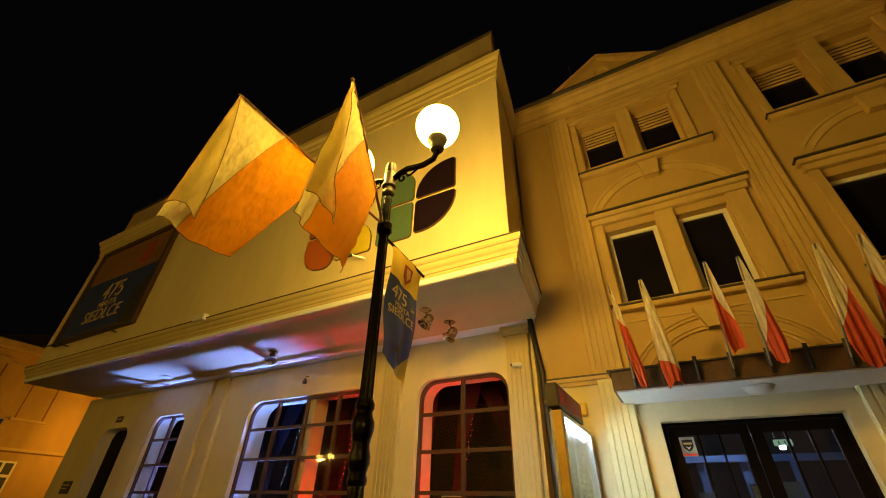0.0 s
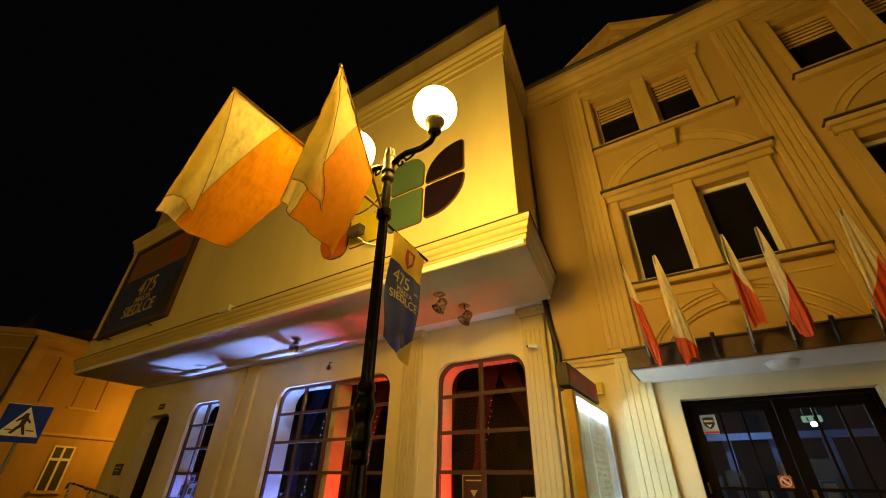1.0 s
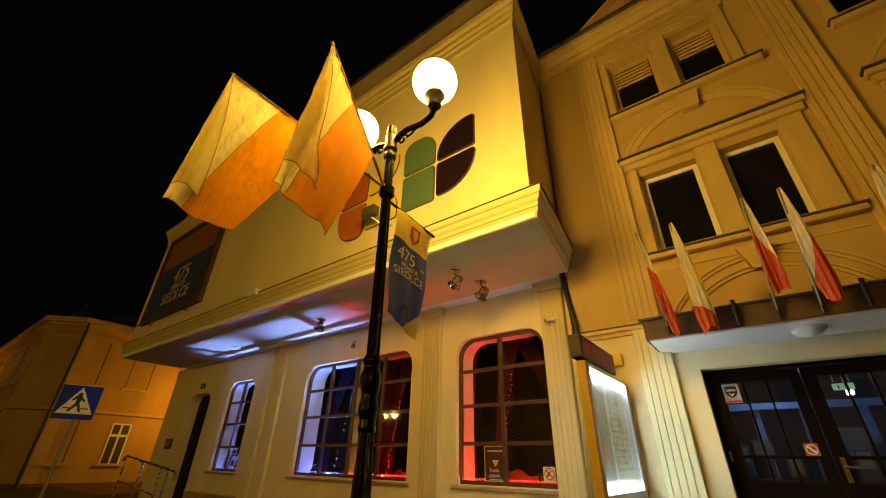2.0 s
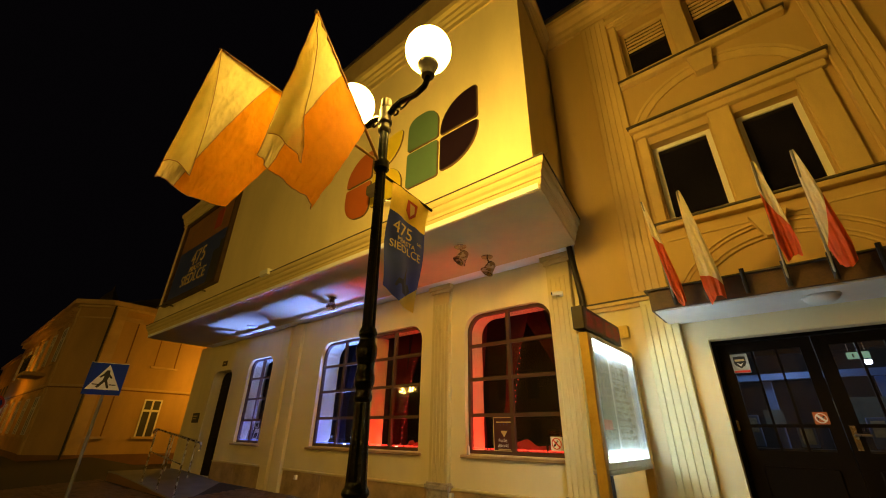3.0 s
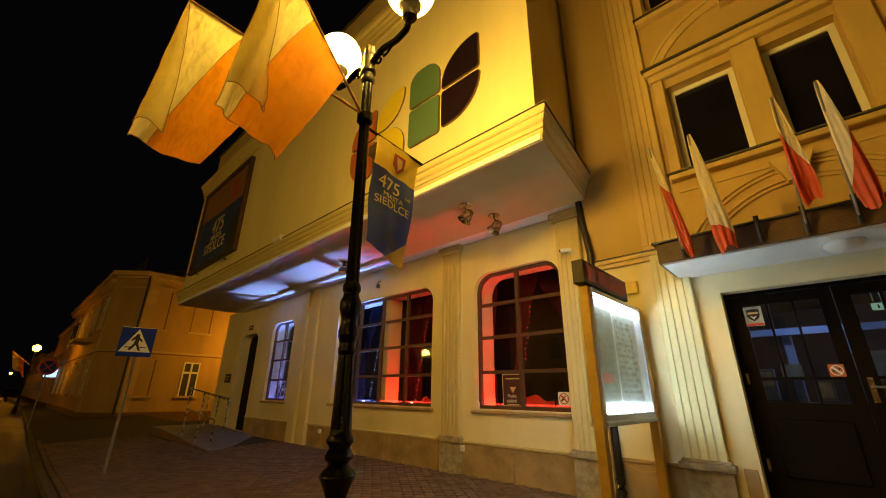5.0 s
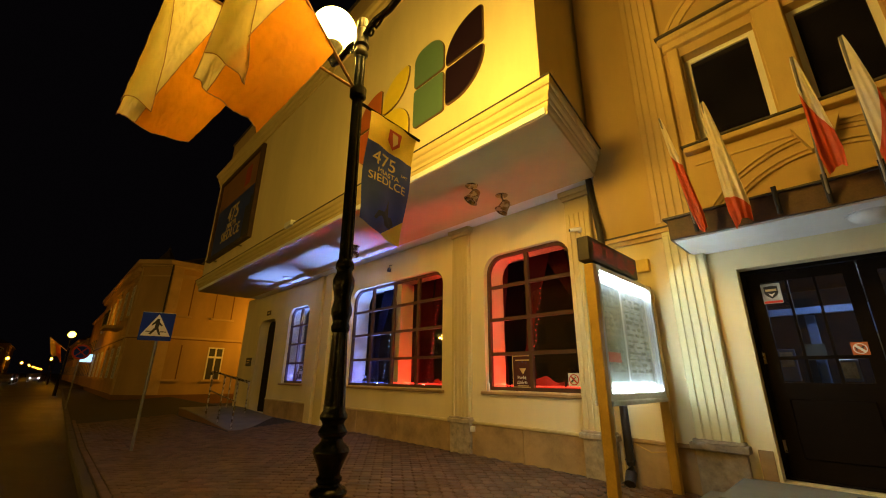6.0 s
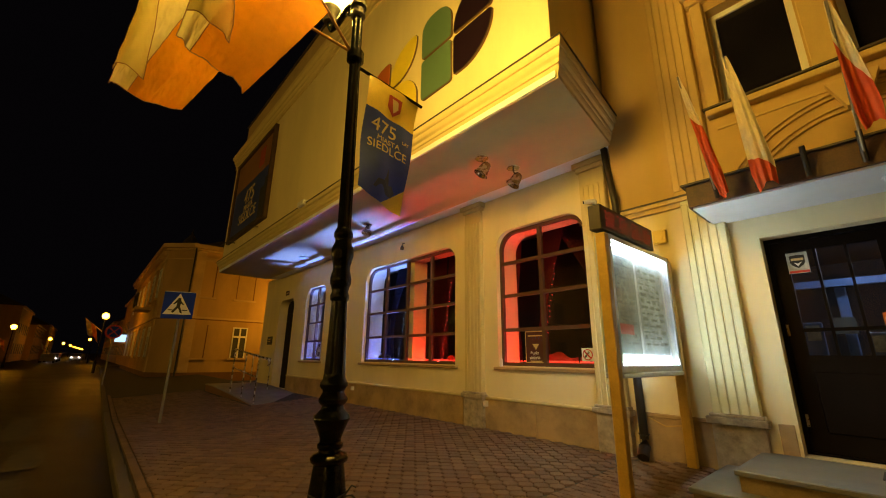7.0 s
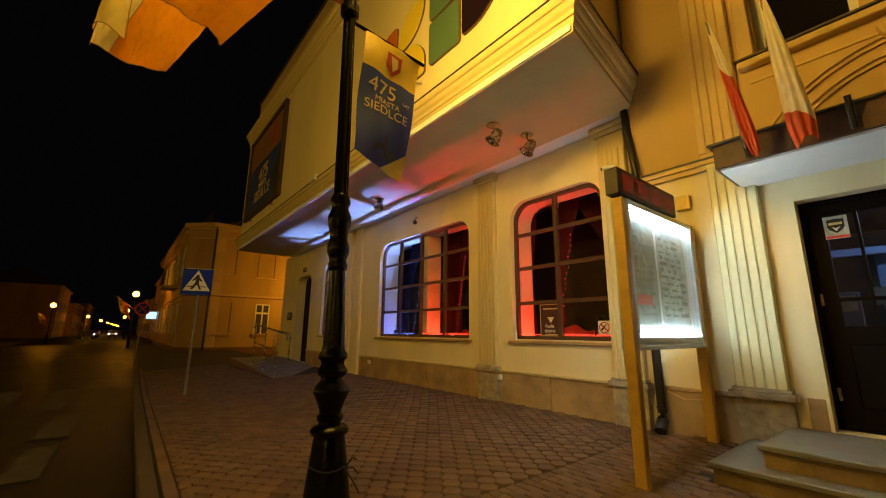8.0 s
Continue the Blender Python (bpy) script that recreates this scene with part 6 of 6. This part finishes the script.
far_window(FX, 6.35, 1.0, 3.1, 1.2, True, "y")
far_window(FX, 8.95, 1.0, 3.05, 0.95, False, "y")
for y in (6.35, 8.95, 12.0):
    far_window(FX, y, 4.95, 7.4, 1.2, True, "y")
for i in range(6):
    for z0, z1 in ((1.0, 3.0), (4.9, 7.0)):
        far_window(FX - 3.4 - 3.4 * i, FY0, z0, z1, 1.2, False, "x")
bal = part("balcony", boxes((FX - 7.2, FX - 4.4, FY0 - 1.0, FY0, 4.2, 4.4)), M_FARTRIM, far)
for i in range(15):
    part("baluster", boxes((FX - 7.1 + 0.185 * i, FX - 7.06 + 0.185 * i, FY0 - 0.97, FY0 - 0.93, 4.4, 5.3)), M_BLACK, bal)
part("balcony_rail", boxes((FX - 7.2, FX - 4.4, FY0 - 1.0, FY0 - 0.9, 5.3, 5.36)), M_BLACK, bal)

def plain_house(name, x0, x1, y0, y1, h, face, label):
    """A house far down the street: wall, storeys of windows, cornice and pitched roof."""
    o = thing(name, label, "house", group="houses down the street")
    part("wall", boxes((x0, x1, y0, y1, -0.6, h)), M_FARWALL, o)
    yf = y0 if face < 0 else y1
    part("cornice", boxes((x0 - 0.1, x1 + 0.1, min(yf, yf + 0.3 * face), max(yf, yf + 0.3 * face), h - 0.3, h)), M_FARTRIM, o)
    bb = bmesh.new()
    extrude_outline(bb, [(y0 - 0.2, h), ((y0 + y1) / 2, h + 2.8), (y1 + 0.2, h)], [], lambda a, z, d_: (x0 + d_, a, z), x1 - x0)
    part("roof", bb, M_ROOF, o)
    n = int((x1 - x0) / 2.8)
    for i in range(n):
        for s in range(int(h // 3.3)):
            xx = x0 + (i + 0.5) * (x1 - x0) / n
            part("window", boxes((xx - 0.5, xx + 0.5, min(yf, yf + 0.04 * face), max(yf, yf + 0.04 * face), 0.9 + 3.3 * s, 2.6 + 3.3 * s)), M_BANDARK, o)


for i, (x0, x1, h) in enumerate(((-70, -53, 7.2), (-90, -71, 9.5), (-120, -91, 7.0), (-160, -121, 8.5))):
    plain_house("street_house", x0, x1, 5.6, 16, h, -1, "dim ochre house down the night street")
for x0, x1, y1, h in ((-60, -42, -13.8, 6.8), (-82, -61, -13.8, 8.2), (-112, -94, -7.6, 8.6), (-140, -115, -6.8, 6.6), (-175, -143, -6.2, 8.0)):
    plain_house("street_house", x0, x1, y1 - 10, y1, h, 1, "dim house across the night street")
plain_house("street_house", -20, 24, -30, -18, 9.0, 1, "house across the street opposite the theatre")


def far_lamp(x, y, h=5.0, glow=None):
    o = thing("far_street_lamp", "lit globe street lamp down the street", "street lamp", group="street lamps down the street")
    z = ground_z(x) - (0.02 if -14 < y < 5 else 0.18)
    part("post", lathe(bmesh.new(), [(0.12, z), (0.1, z + 0.8), (0.05, z + 1.0), (0.04, z + h)], x, y, 10), M_IRON, o)
    bb = bmesh.new()
    ball(bb, (x, y, z + h + 0.2), 0.24, 14)
    part("globe", bb, glow or M_FARGLOBE, o, smooth=True)


for i in range(3):
    far_lamp(-42 - 40 * i, 1.9, 4.3)
for i in range(9):
    far_lamp(-59 - 48 * i, -4.7 + 0.72 * i, 3.83)
# unseen lamp copies across the road, added to fill the facades from the front
for x in (-22.0, -6.0, 10.0):
    copy_thing(post, pose(x, -9.6, ground_z(x) - 0.02))
far_lamp(-26.2, 11.8, 4.6, M_ALLEY)


def parked_car(x, y, colour, lit):
    o = thing("parked_car", "dark car parked along the kerb", "car", group="cars down the street")
    m_ = surface("car_paint", colour, 0.3, stain=0.05, size=3, grain=60, bump=0.0, coat=0.6)
    z = ground_z(x) - 0.12
    bb = bmesh.new()
    extrude_outline(bb, [(-2.1, 0.35), (2.1, 0.35), (2.15, 0.75), (1.2, 0.92), (0.6, 1.42), (-1.1, 1.45), (-1.9, 0.95), (-2.15, 0.85)], [], lambda a, c, d_: (x + a, y - 0.85 + d_, z + c), 1.7)
    part("body", bb, m_, o)
    bb = bmesh.new()
    extrude_outline(bb, [(0.55, 1.36), (1.05, 0.95), (-1.6, 0.95), (-1.05, 1.38)], [], lambda a, c, d_: (x + a, y - 0.86 + d_, z + c), 1.72)
    part("side_glass", bb, M_BANDARK, o)
    for a in (-1.35, 1.35):
        for s in (-0.8, 0.8):
            part("wheel", tube(bmesh.new(), [(x + a, y + s - 0.1, z + 0.32), (x + a, y + s + 0.1, z + 0.32)], 0.32, 16), M_BLACK, o)
    for s in (-0.6, 0.6):
        bb = bmesh.new()
        ball(bb, (x + 2.1, y + s, z + 0.66), 0.11, 10)
        part("headlight", bb, M_HEADLAMP if lit else M_STEEL, o)


parked_car(-92, -3.0, (0.25, 0.25, 0.27), False)
parked_car(-101, -2.9, (0.05, 0.06, 0.08), True)
parked_car(-110, -2.8, (0.10, 0.02, 0.02), False)
parked_car(-118, 0.2, (0.2, 0.2, 0.2), True)
parked_car(-140, 0.3, (0.2, 0.2, 0.2), True)


def far_flag(x, y, z, size=1.0):
    """A white and red flag on a slanting pole, hung from a street lamp's post towards the road."""
    o = thing("far_flag", "white and red flag hanging from a street lamp down the street", "flag", group="flags down the street")
    part("pole", tube(bmesh.new(), [(x, y, z - size), (x, y - 1.2 * size, z)], 0.03, 6), M_SEAM, o)
    for nm, m_, lo, hi in (("white_cloth", M_WHITECLOTH, 0, 4), ("red_cloth", M_REDCLOTH, 4, 8)):
        b = bmesh.new()
        g = [[b.verts.new((x + 0.07 * math.sin(1.3 * j + 0.8 * i), y + size * (-1.2 + 0.75 * i / 8 + 0.3 * j / 8), z - size * (0.62 * i / 8 + (1.15 + 0.1 * math.sin(i)) * j / 8))) for j in range(9)] for i in range(lo, hi + 1)]
        for p_, q_ in zip(g, g[1:]):
            for j in range(8):
                b.faces.new((p_[j], q_[j], q_[j + 1], p_[j + 1]))
        bmesh.ops.solidify(b, geom=b.faces, thickness=0.004)
        part(nm, b, m_, o, smooth=True)


far_flag(-42.0, 1.9, 3.9)
far_flag(-59.0, -4.7, 2.9, 0.9)
far_flag(-107.0, -3.98, 2.9, 0.9)
shop = thing("shop_sign", "glowing pale blue shop sign projecting from a house", "sign")
part("panel", boxes((-50.2, -50.0, 3.15, 4.0, 2.3, 3.0)), M_SHOPSIGN, shop)
part("bracket", boxes((-50.15, -50.05, 4.0, 4.15, 2.6, 2.7)), M_BLACK, shop)
nst = thing("no_stopping_sign", "round red and blue no stopping sign on a pole", "road sign")
part("pole", tube(bmesh.new(), [(-26.0, 2.0, -0.4), (-26.0, 2.0, 2.6)], 0.03, 8), M_GREYPAINT, nst)
part("disc", tube(bmesh.new(), [(-26.0, 2.0, 2.3), (-25.97, 2.0, 2.3)], 0.36, 24), M_SIGNRED, nst)
part("inner_disc", tube(bmesh.new(), [(-25.97, 2.0, 2.3), (-25.96, 2.0, 2.3)], 0.28, 24), M_SIGNBLUE, nst)
b = bmesh.new()
for s in (1, -1):
    extrude_outline(b, [(2.0 - 0.2, 2.3 - 0.2 * s - 0.03), (2.0 + 0.2, 2.3 + 0.2 * s - 0.03), (2.0 + 0.2, 2.3 + 0.2 * s + 0.03), (2.0 - 0.2, 2.3 - 0.2 * s + 0.03)], [], side(-25.958 + 0.002 * s), 0.004)
part("cross", b, M_SIGNRED, nst)

# ---- paving ----
paving = thing("paving", "interlocking dusty brown concrete pavers, worn and uneven", "paving", kind="structure")
PA, PB = 0.19, 0.128


def paver_mesh(joint=0.0065):
    """An interlocking paver with swelling sides, a rounded six-cornered outline and chamfered edges."""
    hx, n = PA / 2 - joint, 10
    us = [-hx + 2 * hx * i / n for i in range(n + 1)]
    ring = [(u, -(PB / 2 - joint + 0.027 * math.cos(2 * math.pi * u / PA))) for u in us]
    ring += [(-u, -v) for u, v in ring]
    bb = bmesh.new()
    loops = []
    for k, z in ((1.0, -0.03), (1.0, -0.009), (0.91, 0.0)):
        loops.append([bb.verts.new((x * k, y * k, z)) for x, y in ring])
    n = len(ring)
    for a, c in zip(loops, loops[1:]):
        for i in range(n):
            bb.faces.new((a[i], a[(i + 1) % n], c[(i + 1) % n], c[i]))
    bb.faces.new(loops[-1])
    return bb


def brick_paver_mesh():
    return boxes((-0.097, 0.097, -0.047, 0.047, -0.03, 0.0), bevel=0.006)


base = done(paver_mesh(), "paver", M_PAVER)
stub = done(boxes((-0.055, 0.055, -0.045, 0.045, -0.03, 0.0), bevel=0.006), "half_paver", M_PAVER)
brick = done(brick_paver_mesh(), "brick_paver", M_PAVER)
rest_v, rest_f = [], []
rnd = random.Random(7)
count = 0


def lay(me, x, y, turn, near):
    global count
    z = ground_z(x, y) + rnd.uniform(-0.004, 0.004)
    m_ = Matrix.Translation((x, y, z)) @ Euler((rnd.uniform(-0.012, 0.012), rnd.uniform(-0.012, 0.012) + 0.028, turn)).to_matrix().to_4x4()
    if near and count < 300:
        ob = new("paver", me)
        ob.matrix_world = m_
        ob.parent = paving
        count += 1
        return
    o = len(rest_v)
    rest_v.extend([tuple(m_ @ v.co) for v in me.vertices])
    rest_f.extend([tuple(o + i for i in p.vertices) for p in me.polygons])


column = 0
x = -1.738
while x > -18:
    first = kerb_y(x) + 0.36
    if column % 2:
        lay(stub, x, first - 0.05, 0, False)
        first += PA / 2
    y = first
    while y < (YL - 0.09 if x > -11.55 else 4.72):
        if (x - FOOT_X) ** 2 + (y - FOOT_Y) ** 2 > 0.2 ** 2:
            lay(base, x, y, math.pi / 2, x > -4.2 and y < 4.4)
        y += PA
    x -= PB
    column += 1
half = done(boxes((-0.047, 0.047, -0.047, 0.047, -0.03, 0.0), bevel=0.006), "half_paver", M_PAVER)
for j in range(50):
    y = kerb_y(-1.0) + 0.31 + 0.1 * j
    if y < YR - 0.02:
        lay(half, -1.595, y, 0, False)
        if j % 2:
            lay(half, -1.495, y, 0, False)
        for i in range(30):
            x = -1.445 + 0.2 * i + (0.1 if j % 2 else 0)
            if x < 4.5 and not (x > -0.65 and y > 5.1):
                lay(brick, x, y, 0, False)
for i in range(90):
    lay(brick, -1.5 - 0.2 * i, kerb_y(-1.5 - 0.2 * i) + 0.205, -0.0238, False)
me = bpy.data.meshes.new("paver_field")
me.from_pydata(rest_v, [], rest_f)
me.materials.append(M_PAVER)
fld = new("paver_field", me)
fld.parent = paving
fld["kind"] = "stuff"
